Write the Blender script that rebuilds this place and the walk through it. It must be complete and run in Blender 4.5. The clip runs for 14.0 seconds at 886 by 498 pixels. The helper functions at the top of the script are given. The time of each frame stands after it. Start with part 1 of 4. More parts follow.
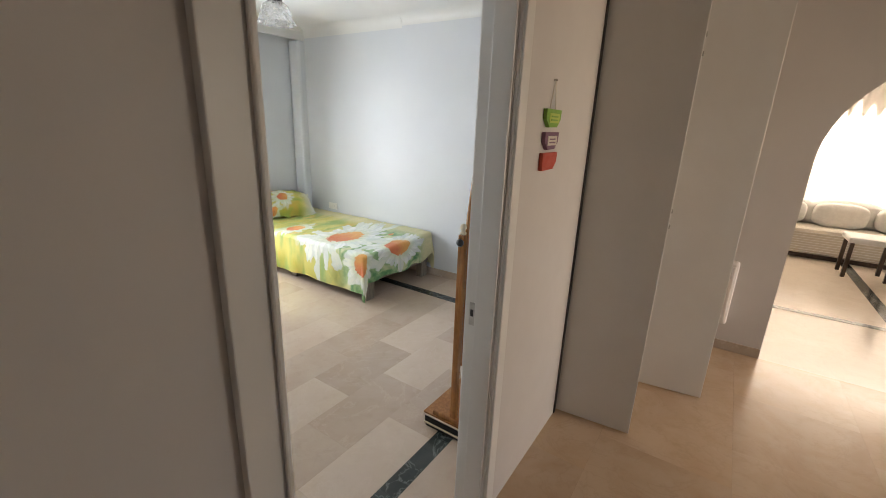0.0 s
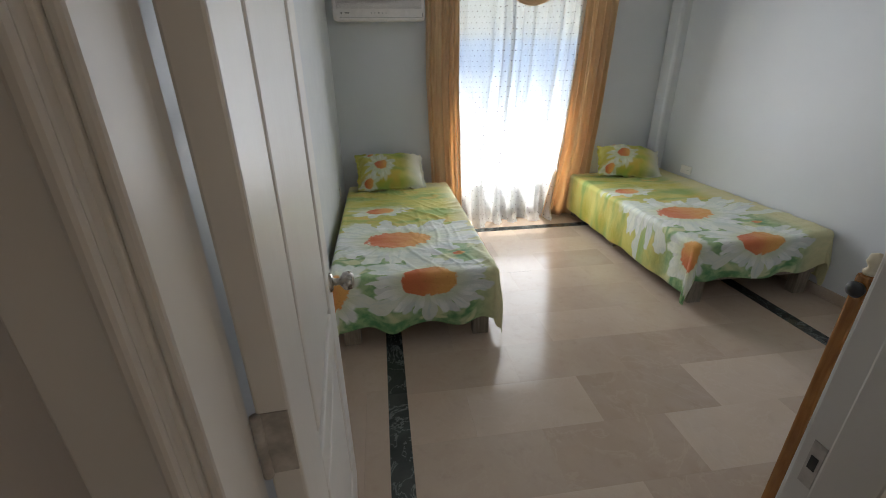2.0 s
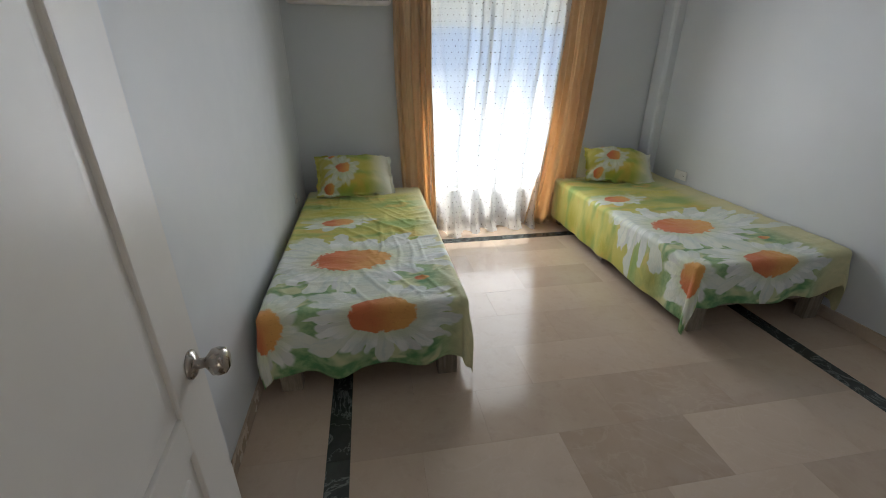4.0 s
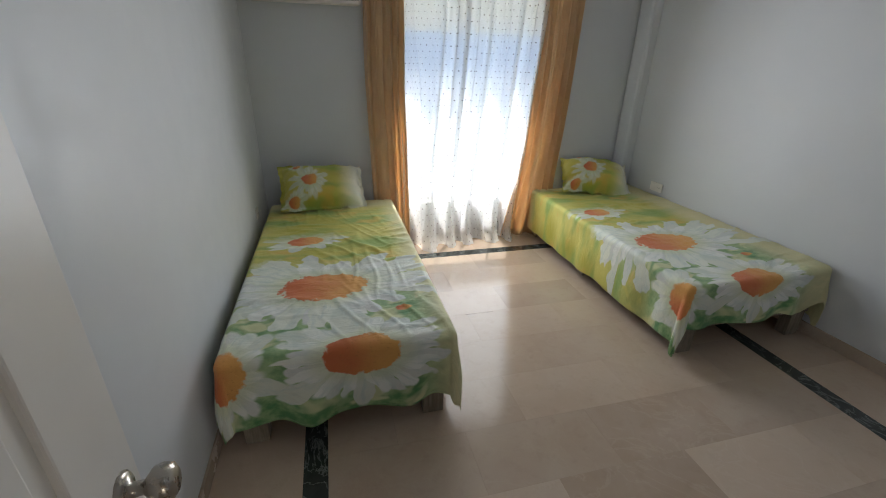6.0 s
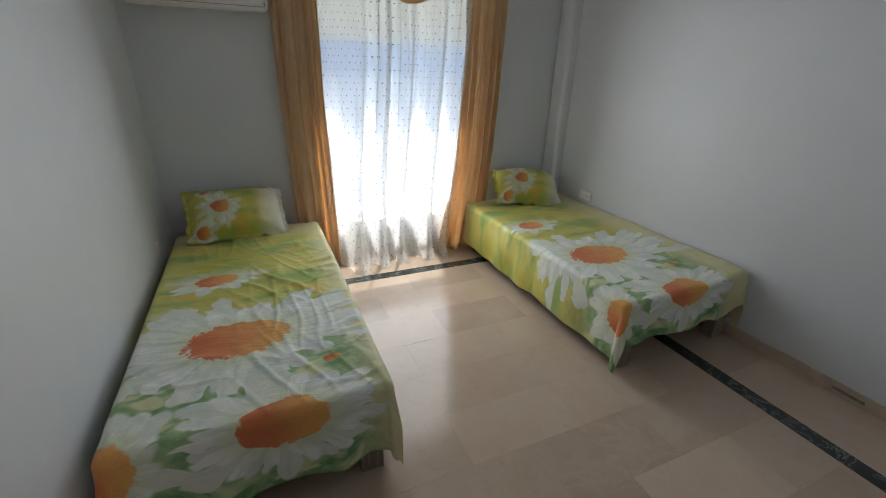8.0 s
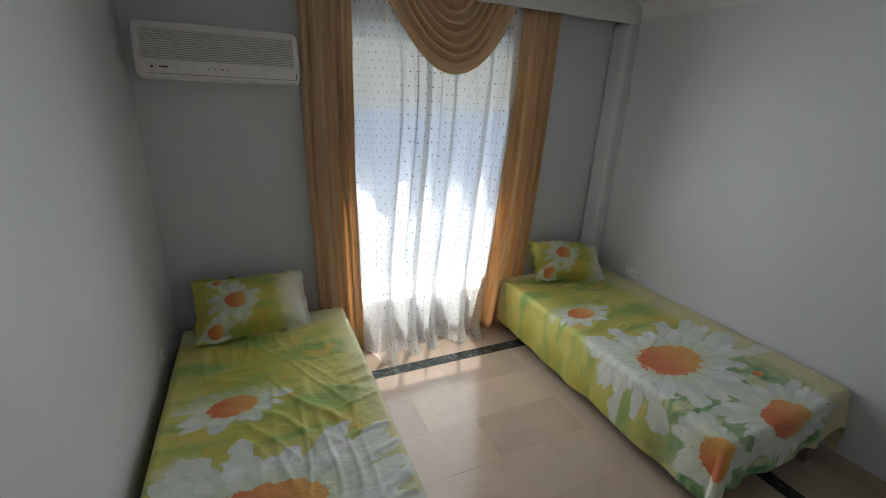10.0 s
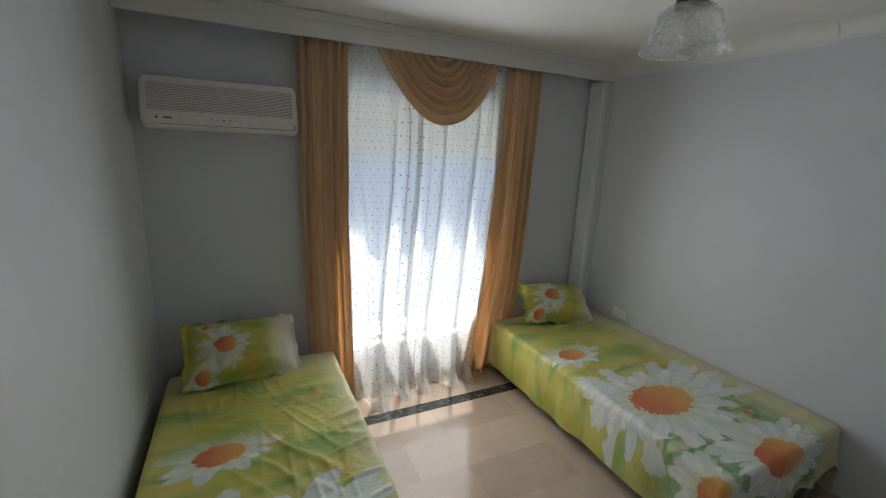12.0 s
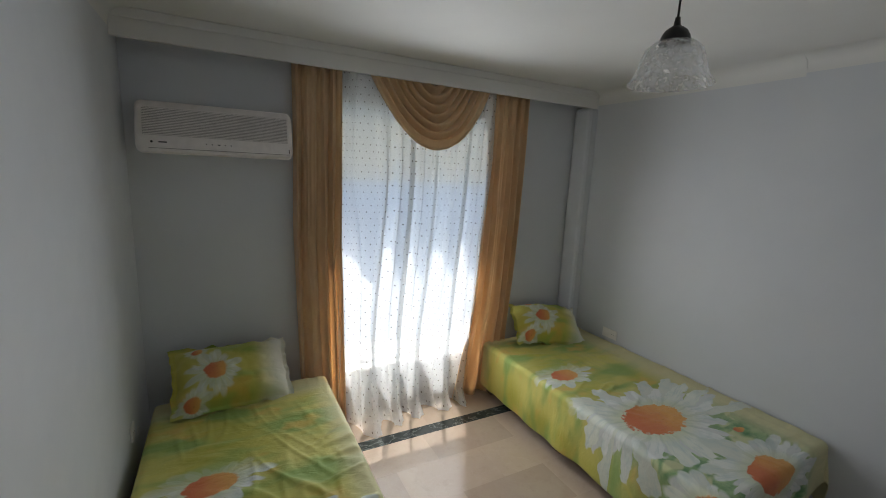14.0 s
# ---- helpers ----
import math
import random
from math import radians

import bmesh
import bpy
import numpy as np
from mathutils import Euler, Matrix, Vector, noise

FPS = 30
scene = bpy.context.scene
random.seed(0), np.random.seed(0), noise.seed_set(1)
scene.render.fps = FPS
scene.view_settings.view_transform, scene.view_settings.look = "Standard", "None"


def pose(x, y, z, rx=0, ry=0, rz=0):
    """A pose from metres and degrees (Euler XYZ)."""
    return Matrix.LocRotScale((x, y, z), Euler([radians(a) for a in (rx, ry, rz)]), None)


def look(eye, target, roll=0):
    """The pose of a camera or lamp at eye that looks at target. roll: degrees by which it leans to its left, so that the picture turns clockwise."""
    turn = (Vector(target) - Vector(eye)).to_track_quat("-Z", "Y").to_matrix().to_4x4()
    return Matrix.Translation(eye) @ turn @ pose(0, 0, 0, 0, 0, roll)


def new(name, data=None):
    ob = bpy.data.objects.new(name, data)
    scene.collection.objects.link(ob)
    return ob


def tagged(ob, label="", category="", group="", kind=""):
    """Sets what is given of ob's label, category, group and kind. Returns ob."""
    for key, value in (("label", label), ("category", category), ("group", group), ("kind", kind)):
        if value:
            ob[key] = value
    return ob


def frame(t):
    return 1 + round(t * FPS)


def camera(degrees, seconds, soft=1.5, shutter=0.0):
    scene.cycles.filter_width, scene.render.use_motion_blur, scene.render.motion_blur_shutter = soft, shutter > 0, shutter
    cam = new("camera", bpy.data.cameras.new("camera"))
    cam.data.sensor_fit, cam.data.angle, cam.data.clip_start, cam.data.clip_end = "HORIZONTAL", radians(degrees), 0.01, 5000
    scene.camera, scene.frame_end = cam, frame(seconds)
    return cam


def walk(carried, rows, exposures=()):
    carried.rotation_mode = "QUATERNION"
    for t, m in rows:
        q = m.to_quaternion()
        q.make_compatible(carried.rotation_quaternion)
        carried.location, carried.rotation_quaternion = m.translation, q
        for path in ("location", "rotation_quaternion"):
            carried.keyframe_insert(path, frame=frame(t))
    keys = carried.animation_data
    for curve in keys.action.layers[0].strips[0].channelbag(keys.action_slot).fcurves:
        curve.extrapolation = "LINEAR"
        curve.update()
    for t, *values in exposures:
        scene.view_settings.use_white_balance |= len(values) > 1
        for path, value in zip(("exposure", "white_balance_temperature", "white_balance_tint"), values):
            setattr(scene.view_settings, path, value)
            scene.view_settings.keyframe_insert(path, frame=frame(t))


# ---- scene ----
cam = camera(93.2, 14.0, soft=1.0)
PATH = [
    (0, (-0.181, 0.392, 1.604), (1.416, 1.454, 1.034), 2.2),
    (0.3, (0.009, 0.428, 1.609), (1.309, 1.821, 1.0), 1.6),
    (0.5, (0.109, 0.459, 1.602), (1.192, 2.01, 0.95), 1.2),
    (0.7, (0.22, 0.501, 1.572), (1.085, 2.161, 0.867), 1.0),
    (1, (0.363, 0.553, 1.553), (0.933, 2.322, 0.814), 0.7),
    (1.5, (0.378, 0.656, 1.534), (0.682, 2.473, 0.756), 0.2),
    (2, (0.388, 0.676, 1.552), (0.64, 2.492, 0.751), -0.8),
    (2.5, (0.456, 0.683, 1.536), (0.725, 2.496, 0.736), -0.4),
    (3, (0.537, 0.782, 1.508), (0.817, 2.589, 0.699), -0.1),
    (3.2, (0.572, 0.882, 1.499), (0.854, 2.688, 0.688), -0.1),
    (5.3, (0.605, 1.289, 1.539), (1.003, 3.073, 0.726), 0.8),
    (5.5, (0.552, 1.341, 1.533), (0.965, 3.124, 0.725), 1.0),
    (6, (0.544, 1.341, 1.54), (1.021, 3.109, 0.735), 1.5),
    (6.5, (0.578, 1.34, 1.563), (1.238, 3.05, 0.763), 0.7),
    (7, (0.615, 1.362, 1.558), (1.333, 3.052, 0.765), 0.7),
    (7.2, (0.631, 1.382, 1.575), (1.362, 3.063, 0.775), 1.0),
    (9.3, (0.645, 1.947, 1.728), (1.419, 3.623, 0.958), 2.3),
    (9.5, (0.586, 2.011, 1.816), (1.367, 3.694, 1.069), 2.5),
    (10, (0.538, 2.133, 1.89), (1.325, 3.842, 1.212), 2.6),
    (10.5, (0.504, 2.166, 1.889), (1.322, 3.873, 1.243), 2.6),
    (11, (0.507, 2.111, 1.877), (1.324, 3.841, 1.294), 2.6),
    (11.5, (0.493, 2.109, 1.887), (1.338, 3.844, 1.36), 2.7),
    (12, (0.49, 2.088, 1.881), (1.349, 3.833, 1.416), 2.6),
    (12.5, (0.475, 2.072, 1.891), (1.352, 3.818, 1.464), 2.5),
    (13, (0.468, 2.078, 1.895), (1.359, 3.82, 1.478), 2.6),
    (13.5, (0.452, 2.095, 1.887), (1.36, 3.834, 1.497), 2.6),
    (14, (0.438, 2.084, 1.889), (1.361, 3.821, 1.527), 2.6),
]
walk(cam, [(t, look(eye, target, roll)) for t, eye, target, roll in PATH],
     exposures=[(0.0, 2.95), (0.5, 2.65), (1.0, 2.1), (1.5, 1.9), (2.5, 1.88), (3.0, 1.8), (5.5, 1.66), (7.0, 1.68), (9.5, 1.17), (14.0, 1.17)])

# ---- world, sun, lights ----
SUN_WAY = Vector((-0.28, -0.45, -1.0))
world = bpy.data.worlds.new("sky")
world.use_nodes = True
scene.world = world
wt = world.node_tree
sky = wt.nodes.new("ShaderNodeTexSky")
sky.sky_type = "NISHITA"
sky.sun_disc = False
sky.sun_elevation = radians(62.1)
sky.sun_rotation = radians(31.9)
wt.links.new(sky.outputs[0], wt.nodes["Background"].inputs[0])
wt.nodes["Background"].inputs[1].default_value = 0.08

sun = new("sun", bpy.data.lights.new("sun", "SUN"))
sun.data.energy, sun.data.angle, sun.data.color = 3.9, radians(0.5), (1.0, 0.97, 0.92)
sun.matrix_world = look((8, 9, 12), Vector((8, 9, 12)) + SUN_WAY)


def area_lamp(name, eye, target, w, h, watts, colour, spread=180.0):
    ob = new(name, bpy.data.lights.new(name, "AREA"))
    ob.data.shape, ob.data.size, ob.data.size_y = "RECTANGLE", w, h
    ob.data.energy, ob.data.color, ob.data.spread = watts, colour, radians(spread)
    ob.matrix_world = look(eye, target)
    return ob


# the sky's light that the window and its voile let in
area_lamp("window_daylight", (1.70, 4.835, 1.38), (1.68, 0.0, 1.05), 1.05, 1.75, 5.6, (0.92, 0.955, 1.0), 160)
area_lamp("living_window_daylight", (8.05, -1.0, 1.5), (4.0, -0.9, 0.6), 2.6, 1.8, 18, (1.0, 0.84, 0.67))
# added warm fill for the hall; no source is known there
area_lamp("unseen_hall_fill", (2.7, -3.12, 1.25), (2.7, 0.9, 1.1), 1.2, 1.8, 2.3, (1.0, 0.79, 0.58), 74)

# ---- materials ----


class Mat:
    """A node material, with short calls for its nodes."""

    def __init__(self, name, rough=0.5, metal=0.0, spec=0.5):
        self.m = bpy.data.materials.new(name)
        self.m.use_nodes = True
        self.t = self.m.node_tree
        self.p = self.t.nodes["Principled BSDF"]
        self.out = self.t.nodes["Material Output"]
        self.p.inputs["Roughness"].default_value = rough
        self.p.inputs["Metallic"].default_value = metal
        self.p.inputs["Specular IOR Level"].default_value = spec

    def node(self, kind, operation="", use_clamp=False, interpolation_type="", data_type=""):
        n = self.t.nodes.new("ShaderNode" + kind)
        if operation:
            n.operation = operation
        if use_clamp:
            n.use_clamp = True
        if interpolation_type:
            n.interpolation_type = interpolation_type
        if data_type:
            n.data_type = data_type
        return n

    def put(self, sock, v):
        if isinstance(v, bpy.types.NodeSocket):
            self.t.links.new(v, sock)
        elif isinstance(v, (tuple, list)) and len(v) == 3 and sock.type == "RGBA":
            sock.default_value = (*v, 1)
        else:
            sock.default_value = v

    def math(self, op, a, b=0.0, c=0.0, clamp=False):
        n = self.node("Math", operation=op, use_clamp=clamp)
        for s, v in zip(n.inputs, (a, b, c)):
            self.put(s, v)
        return n.outputs[0]

    def step(self, v, a, b, lo=0.0, hi=1.0):
        n = self.node("MapRange", interpolation_type="SMOOTHSTEP")
        for s, w in zip(n.inputs, (v, a, b, lo, hi)):
            self.put(s, w)
        return n.outputs[0]

    def mix(self, f, a, b):
        n = self.node("Mix", data_type="RGBA")
        self.put(n.inputs[0], f), self.put(n.inputs[6], a), self.put(n.inputs[7], b)
        return n.outputs[2]

    def noise(self, vec, scale, detail=4.0, rough=0.55, distort=0.0, colour=False):
        n = self.node("TexNoise")
        self.put(n.inputs["Vector"], vec)
        self.put(n.inputs["Scale"], scale), self.put(n.inputs["Detail"], detail)
        self.put(n.inputs["Roughness"], rough), self.put(n.inputs["Distortion"], distort)
        return n.outputs[1 if colour else 0]

    def coord(self, which="Object"):
        return self.node("TexCoord").outputs[which]

    def place(self):
        return self.node("NewGeometry").outputs["Position"]

    def scaled(self, vec, sx, sy, sz, loc=(0, 0, 0)):
        n = self.node("Mapping")
        self.put(n.inputs[0], vec)
        n.inputs["Scale"].default_value = (sx, sy, sz)
        n.inputs["Location"].default_value = loc
        return n.outputs[0]

    def rand(self):
        return self.node("ObjectInfo").outputs["Random"]

    def colour(self, v):
        self.put(self.p.inputs["Base Color"], v)
        return self

    def rough(self, v):
        self.put(self.p.inputs["Roughness"], v)
        return self

    def bump(self, height, strength=0.2, dist=0.002):
        n = self.node("Bump")
        n.inputs["Strength"].default_value, n.inputs["Distance"].default_value = strength, dist
        self.put(n.inputs["Height"], height)
        self.put(self.p.inputs["Normal"], n.outputs[0])
        return n.outputs[0]


def painted(name, c1, c2, rough=0.55, grain=180.0, strength=0.12, stains=0.0):
    """Painted plaster or board: two close tones, roller grain, faint marks."""
    m = Mat(name, rough)
    p = m.place()
    col = m.mix(m.step(m.noise(p, 1.3, 5), 0.35, 0.68), c1, c2)
    if stains:
        col = m.mix(m.step(m.noise(p, 7.0, 6, 0.7), 0.62, 0.78, 0, stains), col, tuple(x * 0.6 for x in c1))
    m.colour(col)
    m.rough(m.step(m.noise(p, 9, 4), 0.3, 0.7, rough - 0.06, rough + 0.08))
    m.bump(m.math("ADD", m.noise(p, grain, 3), m.math("MULTIPLY", m.noise(p, 6, 3), 1.5)), strength, 0.0015)
    return m.m


WALL = painted("blue_grey_wall_paint", (0.68, 0.702, 0.732), (0.705, 0.727, 0.757), 0.42, 160, 0.10, 0.10)
HALL_WALL = painted("hall_wall_paint", (0.62, 0.585, 0.565), (0.65, 0.615, 0.59), 0.5, 160, 0.10, 0.08)
CEIL = painted("ceiling_white_paint", (0.80, 0.80, 0.78), (0.83, 0.83, 0.81), 0.6, 140, 0.08)
PLASTER = painted("white_plaster_moulding", (0.78, 0.78, 0.76), (0.82, 0.82, 0.80), 0.5, 120, 0.08)
OUTER = painted("outer_render", (0.70, 0.68, 0.62), (0.76, 0.73, 0.66), 0.8, 60, 0.4, 0.2)


def gloss_paint():
    """White gloss on wood with faint vertical brush marks."""
    m = Mat("white_gloss_wood_paint", 0.3)
    p = m.place()
    g = m.noise(m.scaled(p, 60, 60, 2.5), 1.0, 5, 0.6)
    m.colour(m.mix(m.step(m.noise(p, 3, 5), 0.3, 0.75), (0.73, 0.71, 0.685), (0.77, 0.755, 0.73)))
    m.rough(m.step(g, 0.3, 0.7, 0.32, 0.38))
    m.bump(g, 0.03, 0.001)
    return m.m


WHITE_WOOD = gloss_paint()


def marble(name, base, dark, light, veins, rough=0.12, spread=0.25, vein_scale=2.2, vein=0.22):
    """Polished stone; each tile takes its own tone from the object's random number."""
    m = Mat(name, rough, 0, 0.5)
    r = m.rand()
    off = m.node("CombineXYZ")
    m.put(off.inputs[0], m.math("MULTIPLY", r, 37.0)), m.put(off.inputs[1], m.math("MULTIPLY", r, 11.0))
    v = m.node("VectorMath", operation="ADD")
    m.put(v.inputs[0], m.place()), m.put(v.inputs[1], off.outputs[0])
    p = v.outputs[0]
    cloud = m.noise(p, 3.0, 6, 0.6, 0.6)
    col = m.mix(m.step(cloud, 0.3, 0.72), base, light)
    col = m.mix(m.step(m.noise(p, 14.0, 6, 0.65), 0.5, 0.75, 0, 0.35), col, dark)
    ve = m.noise(p, vein_scale, 8, 0.6, 1.8)
    ve = m.math("ABSOLUTE", m.math("SUBTRACT", ve, 0.5))
    col = m.mix(m.step(ve, 0.0, 0.022, vein, 0.0), col, veins)
    hs = m.node("HueSaturation")
    m.put(hs.inputs["Value"], m.step(r, 0, 1, 1 - spread, 1 + spread * 0.55))
    m.put(hs.inputs["Color"], col)
    m.colour(hs.outputs[0])
    m.rough(m.step(m.noise(p, 5, 5), 0.3, 0.75, rough * 0.85, rough * 1.25))
    m.bump(m.noise(p, 2.5, 3), 0.05, 0.002)
    return m.m


MARBLE = marble("beige_marble", (0.53, 0.41, 0.315), (0.43, 0.32, 0.24), (0.565, 0.455, 0.36), (0.60, 0.485, 0.385), 0.155, 0.09)
PALE_MARBLE = marble("pale_beige_marble", (0.575, 0.455, 0.355), (0.50, 0.385, 0.30), (0.61, 0.495, 0.395), (0.66, 0.55, 0.45), 0.155, 0.04)
BROWN_MARBLE = marble("brown_beige_marble", (0.47, 0.36, 0.272), (0.38, 0.28, 0.205), (0.51, 0.40, 0.315), (0.58, 0.47, 0.37), 0.155, 0.05, 2.2, 0.35)
GREEN_MARBLE = marble("dark_green_marble", (0.028, 0.034, 0.032), (0.015, 0.018, 0.017), (0.06, 0.07, 0.066), (0.30, 0.33, 0.32), 0.14, 0.2, 5.0, 0.5)
HALL_MARBLE = marble("hall_honey_marble", (0.56, 0.40, 0.26), (0.47, 0.33, 0.2), (0.62, 0.47, 0.33), (0.45, 0.32, 0.2), 0.2, 0.08)
LIVING_MARBLE = marble("pale_living_marble", (0.66, 0.57, 0.46), (0.56, 0.48, 0.38), (0.70, 0.62, 0.52), (0.55, 0.47, 0.38), 0.2, 0.05)
GROUT = painted("floor_grout", (0.46, 0.37, 0.29), (0.42, 0.33, 0.26), 0.7, 100, 0.2)


def wood(name, dark, light, rough, along=(1, 1, 12), gloss=0.5):
    m = Mat(name, rough, 0, gloss)
    p = m.coord("Object")
    g = m.noise(m.scaled(p, 60 / along[0], 60 / along[1], 60 / along[2]), 1.0, 5, 0.6, 0.6)
    col = m.mix(m.step(g, 0.3, 0.7), dark, light)
    m.colour(m.mix(m.step(m.noise(p, 9, 4), 0.45, 0.75, 0, 0.5), col, tuple(c * 0.7 for c in dark)))
    m.bump(g, 0.25, 0.001)
    return m.m


RAW_WOOD = wood("weathered_plank_wood", (0.20, 0.165, 0.125), (0.33, 0.285, 0.225), 0.75)
HONEY_WOOD = wood("varnished_honey_wood", (0.27, 0.105, 0.03), (0.40, 0.175, 0.05), 0.25, (1, 1, 9))
DARK_WOOD = wood("dark_chair_wood", (0.05, 0.03, 0.02), (0.09, 0.055, 0.035), 0.35)


def plain(name, c, rough=0.5, metal=0.0, grain=0.0, var=0.08):
    m = Mat(name, rough, metal)
    p = m.coord("Object")
    m.colour(m.mix(m.step(m.noise(p, 22, 5), 0.3, 0.7), c, tuple(x * (1 - var) for x in c)))
    m.rough(m.step(m.noise(p, 40, 4), 0.3, 0.7, rough * 0.85, min(1, rough * 1.2)))
    if grain:
        m.bump(m.noise(p, grain, 3), 0.15, 0.001)
    return m.m


PLASTIC = plain("aged_white_plastic", (0.90, 0.855, 0.83), 0.38)
PLASTIC_DARK = plain("dark_plastic", (0.03, 0.03, 0.032), 0.45)
# grey that stands for the shade inside the air conditioner's gaps
GAP_SHADE_GREY = plain("grille_shadow_grey", (0.36, 0.325, 0.31), 0.6)
STEEL = plain("brushed_steel", (0.47, 0.44, 0.40), 0.28, 1.0)
HINGE_STEEL = plain("worn_hinge_metal", (0.62, 0.59, 0.56), 0.5, 0.2, 200, 0.45)
BLACK = plain("matt_black_metal", (0.018, 0.017, 0.016), 0.5, 0.3)
SOCKET_WHITE = plain("white_socket_plastic", (0.92, 0.90, 0.87), 0.35)
CREAM = plain("cream_lacquer", (0.72, 0.62, 0.44), 0.3)
PVC = plain("white_window_pvc", (0.80, 0.80, 0.79), 0.35)


def shutter_plastic():
    """Thin cream plastic that the sun shines through a little."""
    m = Mat("roller_shutter_cream", 0.5)
    m.colour(m.mix(m.step(m.noise(m.coord("Object"), 22, 5), 0.3, 0.7), (0.74, 0.71, 0.64), (0.68, 0.65, 0.58)))
    tl, mx = m.node("BsdfTranslucent"), m.node("MixShader")
    m.put(tl.inputs[0], (0.95, 0.93, 0.86))
    mx.inputs[0].default_value = 0.78
    m.put(mx.inputs[1], m.p.outputs[0]), m.put(mx.inputs[2], tl.outputs[0])
    m.put(m.out.inputs[0], mx.outputs[0])
    return m.m


SHUTTER = shutter_plastic()
STONE_SKIRT = marble("skirting_stone", (0.50, 0.40, 0.31), (0.42, 0.33, 0.26), (0.56, 0.47, 0.39), (0.40, 0.31, 0.24), 0.25, 0.1)
SEAT_FABRIC = plain("white_seat_fabric", (0.86, 0.84, 0.81), 0.8, 0, 300)
RUG_CREAM = plain("cream_weave", (0.70, 0.64, 0.55), 0.9, 0, 200)


def clear_glass():
    m = Mat("window_glass", 0.02)
    m.p.inputs["Transmission Weight"].default_value = 1.0
    m.p.inputs["IOR"].default_value = 1.45
    m.p.inputs["Base Color"].default_value = (0.97, 0.99, 0.98, 1)
    return m.m


GLASS = clear_glass()


def shade_glass():
    """Frosted, rippled lampshade glass."""
    m = Mat("rippled_frosted_glass", 0.12)
    p = m.coord("Object")
    m.p.inputs["Base Color"].default_value = (0.88, 0.90, 0.90, 1)
    m.bump(m.noise(p, 70, 3, 0.55, 0.4), 0.2, 0.002)
    tr = m.node("BsdfTransparent")
    tl = m.node("BsdfTranslucent")
    mx, mx2 = m.node("MixShader"), m.node("MixShader")
    m.put(mx.inputs[0], m.step(m.noise(p, 60, 4), 0.38, 0.66, 0.18, 0.30))
    m.put(mx.inputs[1], tr.outputs[0]), m.put(mx.inputs[2], m.p.outputs[0])
    mx2.inputs[0].default_value = 0.10
    m.put(mx2.inputs[1], mx.outputs[0]), m.put(mx2.inputs[2], tl.outputs[0])
    m.put(m.out.inputs[0], mx2.outputs[0])
    return m.m


SHADE = shade_glass()


def curtain_cloth():
    """Gold satin that lets some sun through."""
    m = Mat("gold_satin_curtain", 0.48, 0, 0.35)
    uv = m.coord("UV")
    weave = m.noise(m.scaled(uv, 40, 900, 1), 1.0, 3)
    base = m.mix(m.step(m.noise(uv, 5, 5), 0.3, 0.72), (0.74, 0.55, 0.335), (0.82, 0.645, 0.425))
    m.colour(base)
    m.p.inputs["Sheen Weight"].default_value = 0.3
    m.bump(weave, 0.15, 0.0006)
    tl = m.node("BsdfTranslucent")
    m.put(tl.inputs[0], (0.94, 0.71, 0.46))
    mx = m.node("MixShader")
    mx.inputs[0].default_value = 0.38
    m.put(mx.inputs[1], m.p.outputs[0]), m.put(mx.inputs[2], tl.outputs[0])
    m.put(m.out.inputs[0], mx.outputs[0])
    return m.m


CURTAIN = curtain_cloth()


def sheer_cloth():
    """White voile with small woven dots in staggered rows."""
    m = Mat("dotted_white_voile", 0.8)
    uv = m.coord("UV")
    sx = m.node("SeparateXYZ")
    m.put(sx.inputs[0], m.scaled(uv, 1 / 0.062, 1 / 0.046, 1))
    row = m.math("FLOOR", sx.outputs[1])
    odd = m.math("MULTIPLY", m.math("MODULO", row, 2.0), 0.5)
    fx = m.math("MULTIPLY", m.math("SUBTRACT", m.math("FRACT", m.math("ADD", sx.outputs[0], odd)), 0.5), 1.9)
    fy = m.math("SUBTRACT", m.math("FRACT", sx.outputs[1]), 0.5)
    d = m.math("SQRT", m.math("ADD", m.math("MULTIPLY", fx, fx), m.math("MULTIPLY", fy, fy)))
    dot = m.step(d, 0.09, 0.12, 1.0, 0.0)
    tr, tl, df = m.node("BsdfTransparent"), m.node("BsdfTranslucent"), m.node("BsdfDiffuse")
    m.put(tl.inputs[0], (0.80, 0.83, 0.86)), m.put(df.inputs[0], (0.95, 0.945, 0.94))
    a, b, c = m.node("MixShader"), m.node("MixShader"), m.node("MixShader")
    a.inputs[0].default_value = 0.52
    m.put(a.inputs[1], tl.outputs[0]), m.put(a.inputs[2], df.outputs[0])
    thread = m.noise(m.scaled(uv, 900, 900, 1), 1.0, 2)
    m.put(b.inputs[0], m.step(thread, 0.3, 0.7, 0.68, 0.86))
    m.put(b.inputs[1], tr.outputs[0]), m.put(b.inputs[2], a.outputs[0])
    dd = m.node("BsdfDiffuse")
    m.put(dd.inputs[0], (0.10, 0.08, 0.07))
    m.put(c.inputs[0], dot)
    m.put(c.inputs[1], b.outputs[0]), m.put(c.inputs[2], dd.outputs[0])
    m.put(m.out.inputs[0], c.outputs[0])
    return m.m


SHEER = sheer_cloth()


